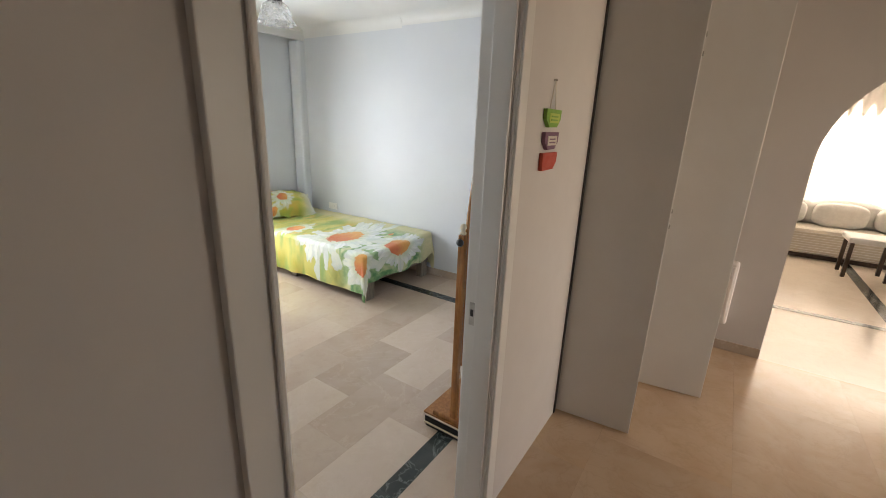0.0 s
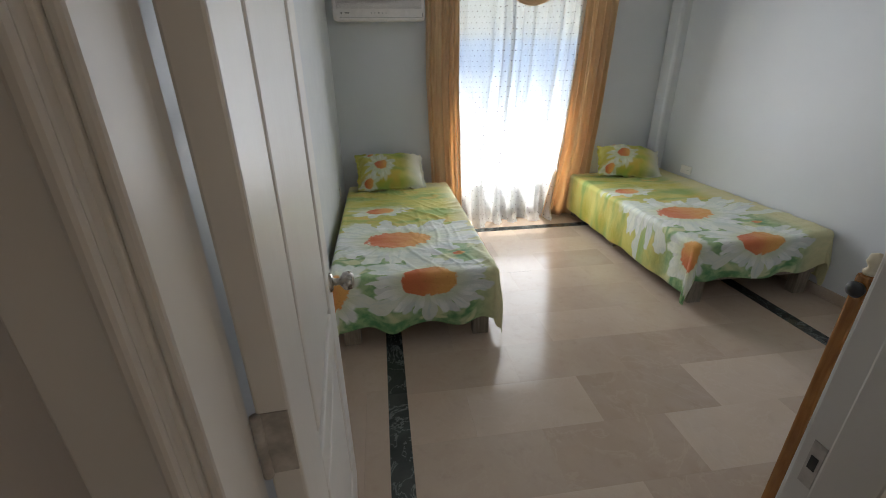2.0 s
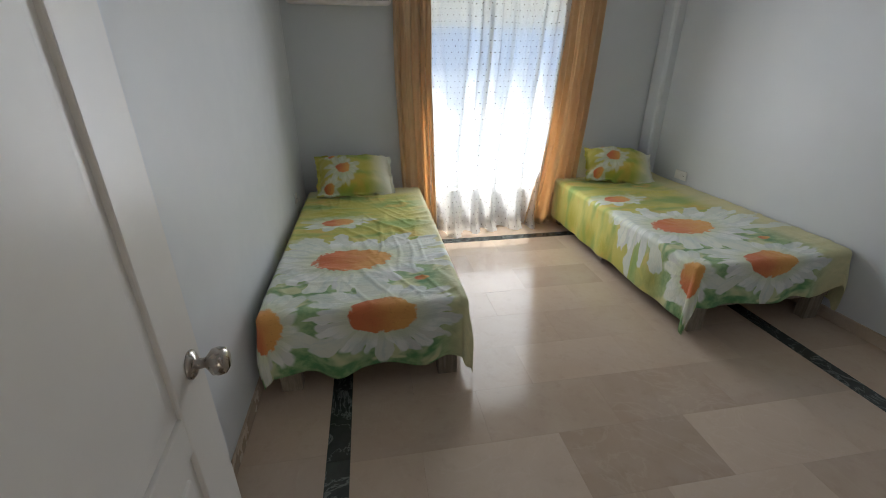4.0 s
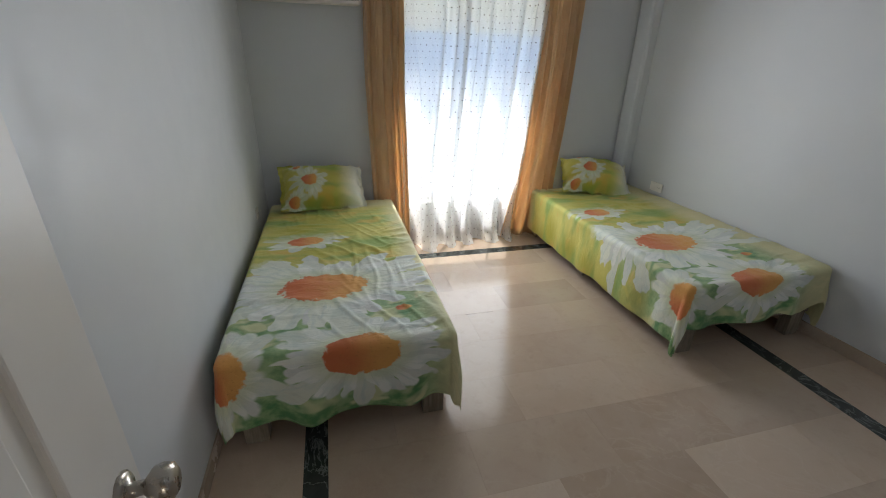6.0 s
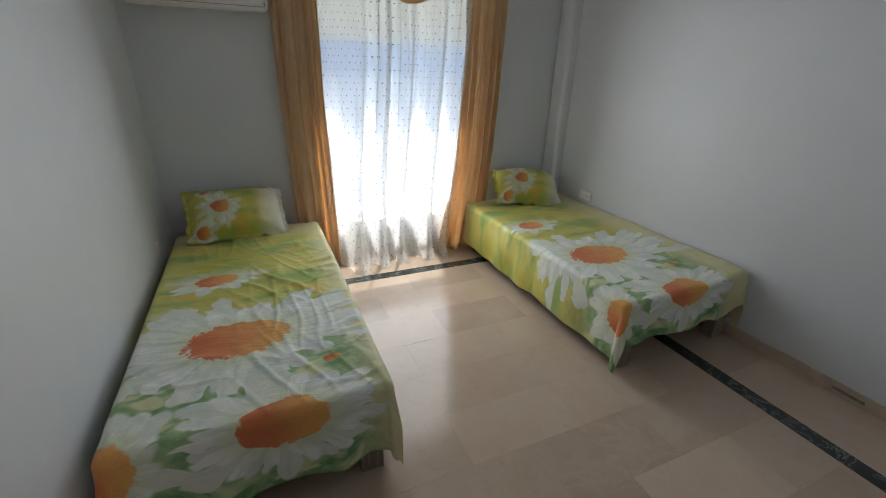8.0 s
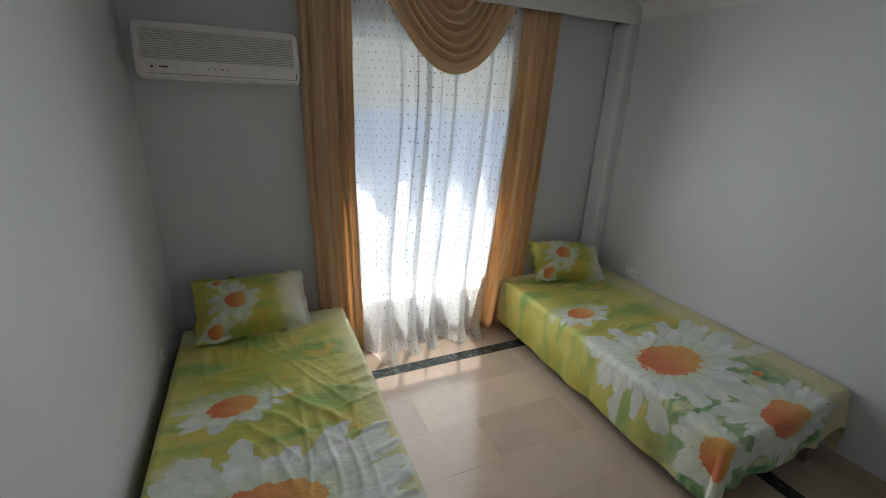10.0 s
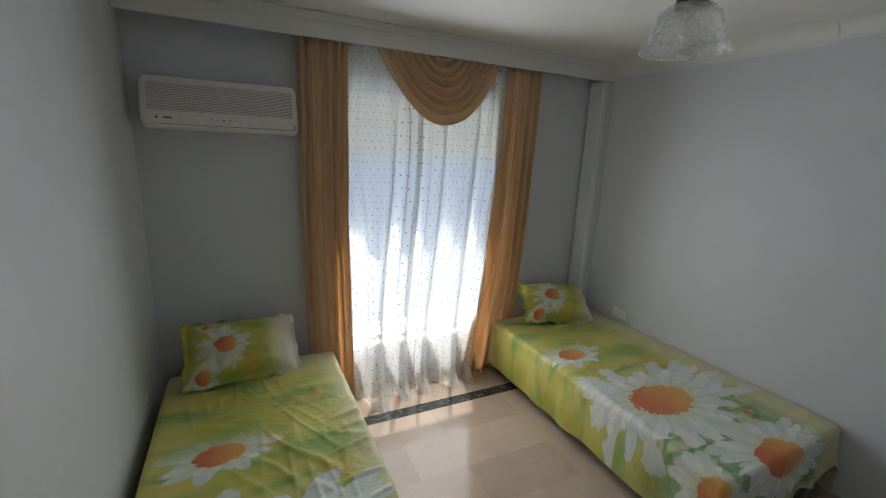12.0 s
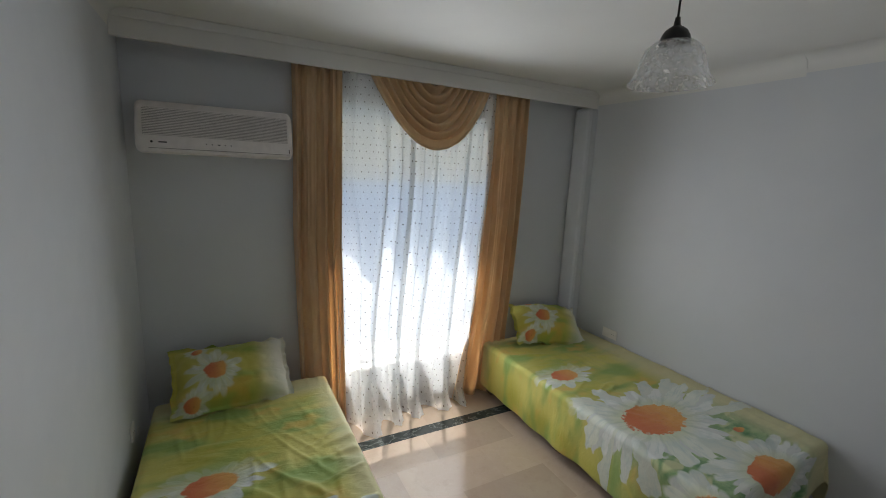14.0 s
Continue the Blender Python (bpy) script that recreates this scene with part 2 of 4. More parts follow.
def daisy_print(name, flowers, meadow, ink=1.0):
    """Printed cotton, drawn over cloth coordinates in metres: a blurred meadow, leaves and daisies.
    flowers: (u, v, disc_u, disc_v, reach, petals, turn), back to front."""
    m = Mat(name, 0.62, 0, 0.3)
    uv = m.coord("UV")
    wob = m.noise(uv, 6, 3, 0.6, 0, True)
    vm = m.node("VectorMath", operation="MULTIPLY_ADD")
    m.put(vm.inputs[0], wob)
    vm.inputs[1].default_value, vm.inputs[2].default_value = (0.022, 0.022, 0), (-0.011, -0.011, 0)
    va = m.node("VectorMath", operation="ADD")
    m.put(va.inputs[0], uv), m.put(va.inputs[1], vm.outputs[0])
    sep = m.node("SeparateXYZ")
    m.put(sep.inputs[0], va.outputs[0])
    U, V = sep.outputs[0], sep.outputs[1]
    blur = m.noise(m.scaled(uv, 3.0, 2.2, 1, (1.7, 0.4, 0)), 1.0, 2, 0.4)
    blur2 = m.noise(m.scaled(uv, 2.2, 6.5, 1, (5.1, 2.2, 0)), 1.0, 2, 0.45)
    col = m.mix(m.step(blur, 0.32, 0.68), (0.55, 0.51, 0.075), (0.70, 0.64, 0.17))
    col = m.mix(m.step(blur2, 0.45, 0.66, 0, 0.85), col, (0.26, 0.42, 0.09))
    col = m.mix(m.step(m.noise(m.scaled(uv, 4, 6, 1, (9, 1, 0)), 1.0, 2), 0.55, 0.72, 0, 0.7), col, (0.76, 0.50, 0.10))
    if meadow:
        # leaves among the flowers at the foot; cream along one side and at the head
        leaf = m.noise(m.scaled(uv, 4.2, 6.5, 1, (2.3, 7.7, 0)), 1.0, 2, 0.5, 0.8)
        lowv = m.math("MULTIPLY", m.step(V, 0.30, 0.80, 1.0, 0.06), m.math("MAXIMUM", m.step(U, -0.22, 0.0), m.step(V, 0.10, 0.35, 1.0, 0.25)))
        col = m.mix(m.math("MULTIPLY", lowv, 0.7), col, (0.64, 0.70, 0.48))
        green = m.mix(m.step(m.noise(m.scaled(uv, 15, 18, 1), 1.0, 3), 0.35, 0.65), (0.08, 0.27, 0.10), (0.30, 0.48, 0.22))
        col = m.mix(m.math("MULTIPLY", lowv, m.step(leaf, 0.40, 0.48, 0, 0.95)), col, green)
        col = m.mix(m.math("MULTIPLY", lowv, m.step(leaf, 0.60, 0.70, 0, 0.3)), col, (0.62, 0.70, 0.40))
        side = m.math("MAXIMUM", m.step(U, 0.70, 0.90), m.step(V, 1.80, 1.96))
        col = m.mix(m.math("MULTIPLY", side, 0.85), col, (0.76, 0.70, 0.42))
    else:
        col = m.mix(m.math("MULTIPLY", m.step(U, 0.42, 0.62), 0.85), col, (0.90, 0.89, 0.84))
    grain = m.noise(m.scaled(uv, 70, 70, 1), 1.0, 4, 0.6)
    wash = m.noise(m.scaled(uv, 8, 8, 1, (4, 4, 0)), 1.0, 3)
    for k, (u, v, du, dv, reach, petals, turn) in enumerate(flowers):
        asp = dv / du
        x = m.math("SUBTRACT", U, u)
        y = m.math("DIVIDE", m.math("SUBTRACT", V, v), asp)
        r = m.math("SQRT", m.math("ADD", m.math("MULTIPLY", x, x), m.math("MULTIPLY", y, y)))
        a = m.math("ADD", m.math("ARCTAN2", y, x), turn)
        sv = m.node("CombineXYZ")
        m.put(sv.inputs[0], m.math("MULTIPLY", a, petals * 0.75)), m.put(sv.inputs[1], m.math("MULTIPLY", r, 5.0))
        streak = m.noise(sv.outputs[0], 1.0, 4, 0.65)
        # pale blur of out-of-focus petals round each flower
        col = m.mix(m.step(m.math("ADD", r, m.math("MULTIPLY", blur2, 0.35 * reach)), 0.45 * reach, 1.15 * reach, 0.55 * ink, 0.0), col, (0.60, 0.68, 0.40))
        # two rings of broad petals, the hinder one turned by half a petal and longer
        for ring, (far, tone) in enumerate(((1.0, 0.85), (0.86, 1.0))):
            w = m.math("MULTIPLY_ADD", a, petals / math.tau, 0.5 * ring)
            w = m.math("ADD", w, m.math("MULTIPLY", m.noise(uv, 4 + 0.4 * k + ring, 2), 1.15))
            lobe = m.math("ABSOLUTE", m.math("SUBTRACT", m.math("FRACT", w), 0.5))
            idx = m.math("SINE", m.math("MULTIPLY", m.math("FLOOR", w), 12.9 + k + 3 * ring))
            length = m.math("MULTIPLY_ADD", idx, 0.19 * reach * far, reach * far * 0.68)
            length = m.math("ADD", length, m.math("MULTIPLY", m.noise(uv, 5 + k, 2), 0.34 * reach))
            tip = m.math("POWER", m.math("MULTIPLY", lobe, 2.0), 2.6)
            edge = m.math("SUBTRACT", length, m.math("MULTIPLY", tip, reach * (0.44 if petals > 15 else 0.62)))
            mask = m.step(m.math("SUBTRACT", edge, r), -0.009, 0.02)
            crease = m.step(lobe, 0.30, 0.5, 0, 0.6)
            white = m.mix(crease, tuple(c * tone for c in (0.86, 0.88, 0.84)), (0.46, 0.56, 0.48))
            white = m.mix(m.step(idx, -0.2, 0.95, 0, 0.40), white, (0.76, 0.81, 0.62))
            white = m.mix(m.step(wash, 0.45, 0.72, 0, 0.6), white, (0.58, 0.68, 0.62))
            white = m.mix(m.step(streak, 0.48, 0.68, 0, 0.55), white, (0.56, 0.65, 0.62))
            white = m.mix(m.step(m.math("DIVIDE", r, du), 1.0, 1.7, 0.45, 0.0), white, (0.62, 0.66, 0.34))
            if dv < 0.08 and meadow:
                mask = m.math("MULTIPLY", mask, m.step(y, 0.0, du, 1.0, 0.25))
            col = m.mix(m.math("MULTIPLY", mask, ink), col, white)
        rim = m.math("MULTIPLY_ADD", m.noise(uv, 26, 5), 0.62 * du, du * 0.69)
        disc = m.step(m.math("SUBTRACT", rim, r), -0.006, 0.008)
        shade = m.step(m.math("ADD", m.math("DIVIDE", x, du), m.math("MULTIPLY", m.noise(uv, 11, 3), 1.0)), -0.3, 1.4)
        orange = m.mix(shade, (0.68, 0.19, 0.075), (0.80, 0.42, 0.12))
        orange = m.mix(m.step(grain, 0.56, 0.72, 0, 0.40), orange, (0.45, 0.17, 0.06))
        col = m.mix(disc, col, orange)
    m.colour(col)
    m.p.inputs["Sheen Weight"].default_value = 0.15
    creases = m.noise(m.scaled(uv, 4, 9, 1), 2.0, 5, 0.6, 1.2)
    m.bump(m.math("ADD", m.math("MULTIPLY", m.noise(m.scaled(uv, 700, 700, 1), 1.0, 2), 0.04), creases), 0.6, 0.009)
    return m.m


SPREAD = daisy_print("daisy_bedspread_cotton", [
    (0.02, 0.86, 0.035, 0.035, 0.13, 8, 0.4),
    (0.205, 1.225, 0.108, 0.074, 0.27, 12, 0.3),
    (-0.10, -0.02, 0.115, 0.12, 0.30, 11, 0.9),
    (0.475, 0.0, 0.16, 0.105, 0.46, 14, 0.2),
    (0.325, 0.575, 0.22, 0.14, 0.70, 18, 0.0),
    (0.69, 0.29, 0.04, 0.022, 0.036, 5, 0.0),
], True)
PILLOW_PRINT = daisy_print("daisy_pillow_cotton", [
    (0.15, 0.36, 0.03, 0.026, 0.08, 7, 0.0),
    (0.11, 0.055, 0.045, 0.035, 0.12, 8, 0.5),
    (0.235, 0.205, 0.06, 0.055, 0.165, 12, 0.2),
], False, 0.7)
MATTRESS = plain("cream_mattress_ticking", (0.74, 0.68, 0.55), 0.8, 0, 250)


def mirror_glass():
    m = Mat("mirror_silver", 0.015, 1.0)
    m.p.inputs["Base Color"].default_value = (0.86, 0.88, 0.87, 1)
    return m.m


MIRROR = mirror_glass()

# ---- mesh helpers ----


def box(bm, x0, y0, z0, x1, y1, z1, bevel=0.0, seg=2):
    vs = [bm.verts.new(p) for p in ((x0, y0, z0), (x1, y0, z0), (x1, y1, z0), (x0, y1, z0), (x0, y0, z1), (x1, y0, z1), (x1, y1, z1), (x0, y1, z1))]
    fs = [bm.faces.new([vs[i] for i in q]) for q in ((0, 3, 2, 1), (4, 5, 6, 7), (0, 1, 5, 4), (1, 2, 6, 5), (2, 3, 7, 6), (3, 0, 4, 7))]
    if bevel:
        es = list({e for f in fs for e in f.edges})
        bmesh.ops.bevel(bm, geom=es, offset=bevel, segments=seg, profile=0.5, affect="EDGES")


def lathe(bm, profile, centre=(0, 0, 0), n=24, close=False):
    """Turns (radius, height) pairs round the z axis."""
    rings = []
    for r, z in profile:
        rings.append([bm.verts.new((centre[0] + r * math.cos(math.tau * i / n), centre[1] + r * math.sin(math.tau * i / n), centre[2] + z)) for i in range(n)])
    for a, b in zip(rings, rings[1:]):
        for i in range(n):
            bm.faces.new((a[i], a[(i + 1) % n], b[(i + 1) % n], b[i]))
    if close:
        bm.faces.new(rings[0][::-1]), bm.faces.new(rings[-1])


def sheet(bm, nu, nv, place, cloth=None):
    """A grid of nu by nv cells; place(i, j) gives points, cloth(i, j) the cloth coordinates."""
    uvl = bm.loops.layers.uv.verify()
    vs = [[bm.verts.new(place(i / nu, j / nv)) for j in range(nv + 1)] for i in range(nu + 1)]
    for i in range(nu):
        for j in range(nv):
            f = bm.faces.new((vs[i][j], vs[i + 1][j], vs[i + 1][j + 1], vs[i][j + 1]))
            f.smooth = True
            if cloth:
                for lp, (a, b) in zip(f.loops, ((i, j), (i + 1, j), (i + 1, j + 1), (i, j + 1))):
                    lp[uvl].uv = cloth(a / nu, b / nv)


def obj(name, bm, material, smooth=False):
    me = bpy.data.meshes.new(name)
    if smooth:
        for f in bm.faces:
            f.smooth = True
    bm.to_mesh(me)
    bm.free()
    me.materials.append(material)
    return new(name, me)


def part(name, bm, material, parent, label="", smooth=False):
    ob = obj(name, bm, material, smooth)
    ob.parent = parent
    if label:
        ob["label"] = label
    return ob


def thing(name, at, label, category, group="", kind=""):
    ob = new(name)
    ob.location = at
    ob.empty_display_size = 0.05
    return tagged(ob, label, category, group, kind)


def boxes(*rows, bevel=0.0):
    bm = bmesh.new()
    for r in rows:
        box(bm, *r, bevel=bevel)
    return bm


def structure(name, bm, material, label, category):
    return tagged(obj(name, bm, material), label, category, kind="structure")


# ---- bedroom shell ----
XL, XR, XR2, YN, YS, ZC = -0.03, 3.39, 3.46, 5.05, 1.095, 2.63
WX0, WX1, WZ0, WZ1 = 1.12, 2.58, 0.34, 2.40
DX0, DX1, DTOP = 0.20, 1.05, 2.05

structure("wall_west", boxes((XL - 0.2, YS, -0.1, XL, 5.30, 2.8)), WALL, "smooth blue-grey painted bedroom side wall", "wall")


def wall_east():
    """Side wall a little out of square."""
    bm = bmesh.new()
    for pts in (((3.382, 5.30), (3.460, YS), (3.75, YS), (3.75, 5.30)),):
        a = [bm.verts.new((x, y, -0.1)) for x, y in pts]
        b = [bm.verts.new((x, y, 2.8)) for x, y in pts]
        n = len(pts)
        for k in range(n):
            bm.faces.new((a[k], a[(k + 1) % n], b[(k + 1) % n], b[k]))
        bm.faces.new(a[::-1]), bm.faces.new(b)
    bmesh.ops.recalc_face_normals(bm, faces=bm.faces)
    return structure("wall_east", bm, WALL, "smooth blue-grey painted wall beside a bed", "wall")


wall_east()
structure("wall_north", boxes(
    (XL, YN, -0.1, WX0, 5.30, 2.8), (WX1, YN, -0.1, XR, 5.30, 2.8),
    (WX0, YN, -0.1, WX1, 5.30, WZ0), (WX0, YN, WZ1, WX1, 5.30, 2.8)), WALL, "blue-grey painted wall around the curtained window", "wall")
structure("wall_column", boxes((3.295, 4.86, 0, XR + 0.10, YN - 0.002, 2.50), bevel=0.03), WALL, "blue-grey painted corner column beside the window", "column")
structure("wall_south", boxes((-1.45, 0.985, -0.1, DX0 - 0.03, YS, 2.8), (DX1 + 0.03, 0.985, -0.1, 3.7, YS, 2.8), (DX0 - 0.03, 0.985, DTOP + 0.03, DX1 + 0.03, YS, 2.8)), HALL_WALL, "pale painted wall with the bedroom doorway", "wall")
structure("wall_south_lining", boxes((XL, YS, 0, DX0 - 0.10, YS + 0.003, ZC), (DX1 + 0.10, YS, 0, XR2, YS + 0.003, ZC), (DX0 - 0.10, YS, DTOP + 0.09, DX1 + 0.10, YS + 0.003, ZC)), WALL, "blue-grey paint on the bedroom side of the door wall", "wall")
structure("ceiling", boxes((XL, YS + 0.003, ZC, XR2, YN, ZC + 0.12)), CEIL, "white painted bedroom ceiling", "ceiling")


def pelmet():
    bm = boxes((XL + 0.001, 4.86, 2.488, XR - 0.001, 4.885, ZC - 0.001), bevel=0.003)
    box(bm, XL + 0.001, 4.845, ZC - 0.05, XR - 0.001, 4.858, ZC - 0.001, 0.004)
    return structure("trim_pelmet", bm, PLASTER, "white plaster pelmet hiding the curtain track", "pelmet")


pelmet()


def cornice(name, x0, y0, x1, y1, drop, inward):
    """A coved strip between wall and ceiling along one side."""
    bm = bmesh.new()
    L = Vector((x1 - x0, y1 - y0, 0))
    n = Vector(inward)
    prof = [(0.001, -drop)] + [(0.001 + 0.085 * (1 - math.cos(a)), -drop + 0.012 + (drop - 0.016) * math.sin(a)) for a in np.linspace(0, math.pi / 2, 8)] + [(0.1, -0.001)]
    rows = []
    for o, z in prof:
        b = Vector((x0, y0, ZC + z)) + n * o
        rows.append((bm.verts.new(b), bm.verts.new(b + L)))
    for (a, b), (c, d) in zip(rows, rows[1:]):
        f = bm.faces.new((a, b, d, c))
        f.smooth = True
    for k, way in ((0, 1), (1, -1)):
        back = [bm.verts.new(r[k].co) for r in rows]
        corner = bm.verts.new(Vector((x0, y0, ZC - 0.001)) + n * 0.001 + L * k)
        bm.faces.new((back + [corner])[::way])
    return structure(name, bm, PLASTER, "white coved plaster cornice under the ceiling", "cornice")


cornice("trim_cornice_east", 3.4175, 3.38, 3.390, 4.86, 0.115, (-1, 0, 0))
cornice("trim_cornice_east_end", 3.459, YS + 0.003, 3.4175, 3.38, 0.095, (-1, 0, 0))
cornice("trim_cornice_west", XL, 4.86, XL, YS + 0.003, 0.10, (1, 0, 0))
cornice("trim_cornice_south", XL, YS + 0.003, XR, YS + 0.003, 0.10, (0, 1, 0))


def skirting(name, x0, y0, x1, y1):
    ob = structure(name, boxes((x0, y0, 0.001, x1, y1, 0.075), bevel=0.002), STONE_SKIRT, "beige stone skirting along the wall foot", "skirting")
    return ob


def skirting_east(name, x0, y0, x1, y1):
    bm = bmesh.new()
    a = [bm.verts.new(p) for p in ((x0, y0, 0.001), (x1, y1, 0.001), (x1 - 0.012, y1, 0.001), (x0 - 0.012, y0, 0.001))]
    b = [bm.verts.new((v.co.x, v.co.y, 0.075)) for v in a]
    for k in range(4):
        bm.faces.new((a[k], a[(k + 1) % 4], b[(k + 1) % 4], b[k]))
    bm.faces.new(a[::-1]), bm.faces.new(b)
    bmesh.ops.recalc_face_normals(bm, faces=bm.faces)
    return structure(name, bm, STONE_SKIRT, "beige stone skirting along the wall foot", "skirting")


skirting_east("baseboard_east", 3.4596, YS + 0.004, 3.3912, 4.86)
skirting("baseboard_west", XL + 0.0005, YS + 0.01, XL + 0.012, YN - 0.012)
skirting("baseboard_north", XL + 0.0005, YN - 0.012, 3.295, YN - 0.0005)
skirting("baseboard_south", DX1 + 0.1, YS + 0.0035, XR2 - 0.006, YS + 0.0155)

# ---- window ----


def window():
    w = thing("window_1", (1.77, 5.15, WZ0), "white framed window with its roller shutter half lowered", "window", kind="structure")
    inv = Matrix.Translation((-1.77, -5.15, -WZ0))

    def add(name, bm, mat, label="", parent=w):
        bmesh.ops.transform(bm, matrix=inv, verts=bm.verts)
        return part(name, bm, mat, parent, label)
    add("window_frame", boxes((WX0, 5.12, WZ0, WX0 + 0.06, 5.19, WZ1), (WX1 - 0.06, 5.12, WZ0, WX1, 5.19, WZ1), (WX0 + 0.06, 5.12, WZ0, WX1 - 0.06, 5.19, WZ0 + 0.06), (WX0 + 0.06, 5.12, WZ1 - 0.06, WX1 - 0.06, 5.19, WZ1)) , PVC)
    for x0, x1 in ((WX0 + 0.06, WX1 - 0.06),):
        pane = add("pane", boxes((x0, 5.15, WZ0 + 0.06, x1, 5.156, WZ1 - 0.06)), GLASS)
        pane.visible_shadow = False
    add("window_sill", boxes((WX0, YN - 0.02, WZ0 + 0.001, WX1, 5.12, WZ0 + 0.02), bevel=0.003), PLASTER)
    z = 1.80
    while z < WZ1 - 0.005:
        add("shutter_slat", boxes((WX0 + 0.005, 5.22, z, WX1 - 0.005, 5.232, min(z + 0.047, WZ1 - 0.002)), bevel=0.003), SHUTTER)
        z += 0.05
    return w


window()

# ---- hall and living room beyond the arch ----
structure("hall_wall_west", boxes((-1.65, -3.4, -0.1, -1.45, YS, 2.8)), HALL_WALL, "pale painted wall closing the hall", "wall")
structure("hall_ceiling", boxes((-1.45, -3.2, 2.6, 8.2, 0.985, 2.72)), CEIL, "white painted hall ceiling", "ceiling")


def arch_wall():
    """Wall across the hall's end with a round-headed opening."""
    x0, x1, c, r, spring = 3.50, 3.66, -0.705, 0.655, 1.45
    bm = bmesh.new()
    ring = [(c + r, -0.1)] + [(c + r * math.cos(a), spring + r * math.sin(a)) for a in np.linspace(0, math.pi, 28)] + [(c - r, -0.1)]
    top = [(0.985, -0.1)] + [(0.985 - 2.655 * i / 27, 2.8) for i in range(28)] + [(-1.67, -0.1)]
    ra = [[bm.verts.new((x, y, z)) for y, z in ring] for x in (x0, x1)]
    ta = [[bm.verts.new((x, y, z)) for y, z in top] for x in (x0, x1)]
    for i in range(len(ring) - 1):
        bm.faces.new((ra[0][i], ra[0][i + 1], ta[0][i + 1], ta[0][i]))
        bm.faces.new((ra[1][i + 1], ra[1][i], ta[1][i], ta[1][i + 1]))
        bm.faces.new((ra[0][i + 1], ra[0][i], ra[1][i], ra[1][i + 1]))
    return structure("wall_arch", bm, HALL_WALL, "pale painted wall with a round arched opening", "wall")


arch_wall()
skirting("baseboard_arch", 3.488, -0.05, 3.4995, 0.98)
# rear wall's gap from x 2.0 to 3.4 is unseen, added behind the hall fill
structure("living_walls", boxes((3.66, 0.985, -0.1, 8.4, 1.2, 2.8), (-1.45, -3.4, -0.1, 2.0, -3.2, 2.8), (3.4, -3.4, -0.1, 8.4, -3.2, 2.8), (2.0, -3.4, 2.2, 3.4, -3.2, 2.8), (8.2, -3.2, -0.1, 8.4, 0.985, 2.8)), HALL_WALL, "cream painted living room walls", "wall")

# ---- doors ----


def door_frame():
    f = thing("door_frame", (0.625, 1.04, 0), "white gloss painted wooden door frame with moulded casing", "door frame", kind="structure")
    inv = Matrix.Translation((-0.625, -1.04, 0))

    def add(name, bm, mat, label=""):
        bmesh.ops.transform(bm, matrix=inv, verts=bm.verts)
        return part(name, bm, mat, f, label)
    for sgn, x in ((-1, DX0), (1, DX1)):
        o = x + sgn * 0.03
        add("jamb", boxes((min(x, o), 0.977, 0, max(x, o), 1.100, DTOP), bevel=0.002), WHITE_WOOD)
        s = x - sgn * 0.012
        add("door_stop", boxes((min(x, s), 0.980, 0, max(x, s), 1.056, DTOP - 0.012), bevel=0.004), WHITE_WOOD)
        for ya, yb, d in ((0.965, 0.985, -1), (YS + 0.003, YS + 0.012, 1)):
            a, b = x + sgn * 0.005, x + sgn * 0.085
            add("casing", boxes((min(a, b), ya, 0, max(a, b), yb, DTOP + 0.012), bevel=0.003), WHITE_WOOD)
            m0, m1 = x + sgn * 0.004, x + sgn * 0.018
            yy = ya - 0.010 if d < 0 else yb
            if d < 0:
                add("moulding", boxes((min(m0, m1), yy, 0, max(m0, m1), yy + 0.010, DTOP + 0.01), bevel=0.0045), WHITE_WOOD)
    add("head", boxes((DX0 - 0.03, 0.977, DTOP, DX1 + 0.03, 1.106, DTOP + 0.03), bevel=0.002), WHITE_WOOD)
    for ya, yb in ((0.965, 0.985), (YS + 0.003, YS + 0.012)):
        add("casing", boxes((DX0 - 0.095, ya, DTOP + 0.012, DX1 + 0.095, yb, DTOP + 0.095), bevel=0.003), WHITE_WOOD)
    add("strike_plate", boxes((DX1 - 0.0015, 1.062, 0.90, DX1 + 0.002, 1.084, 0.99), bevel=0.0005), HINGE_STEEL, "small worn strike plate")
    add("strike_hole", boxes((DX1 - 0.0025, 1.067, 0.935, DX1 + 0.001, 1.079, 0.962)), PLASTIC_DARK)
    return f


door_frame()


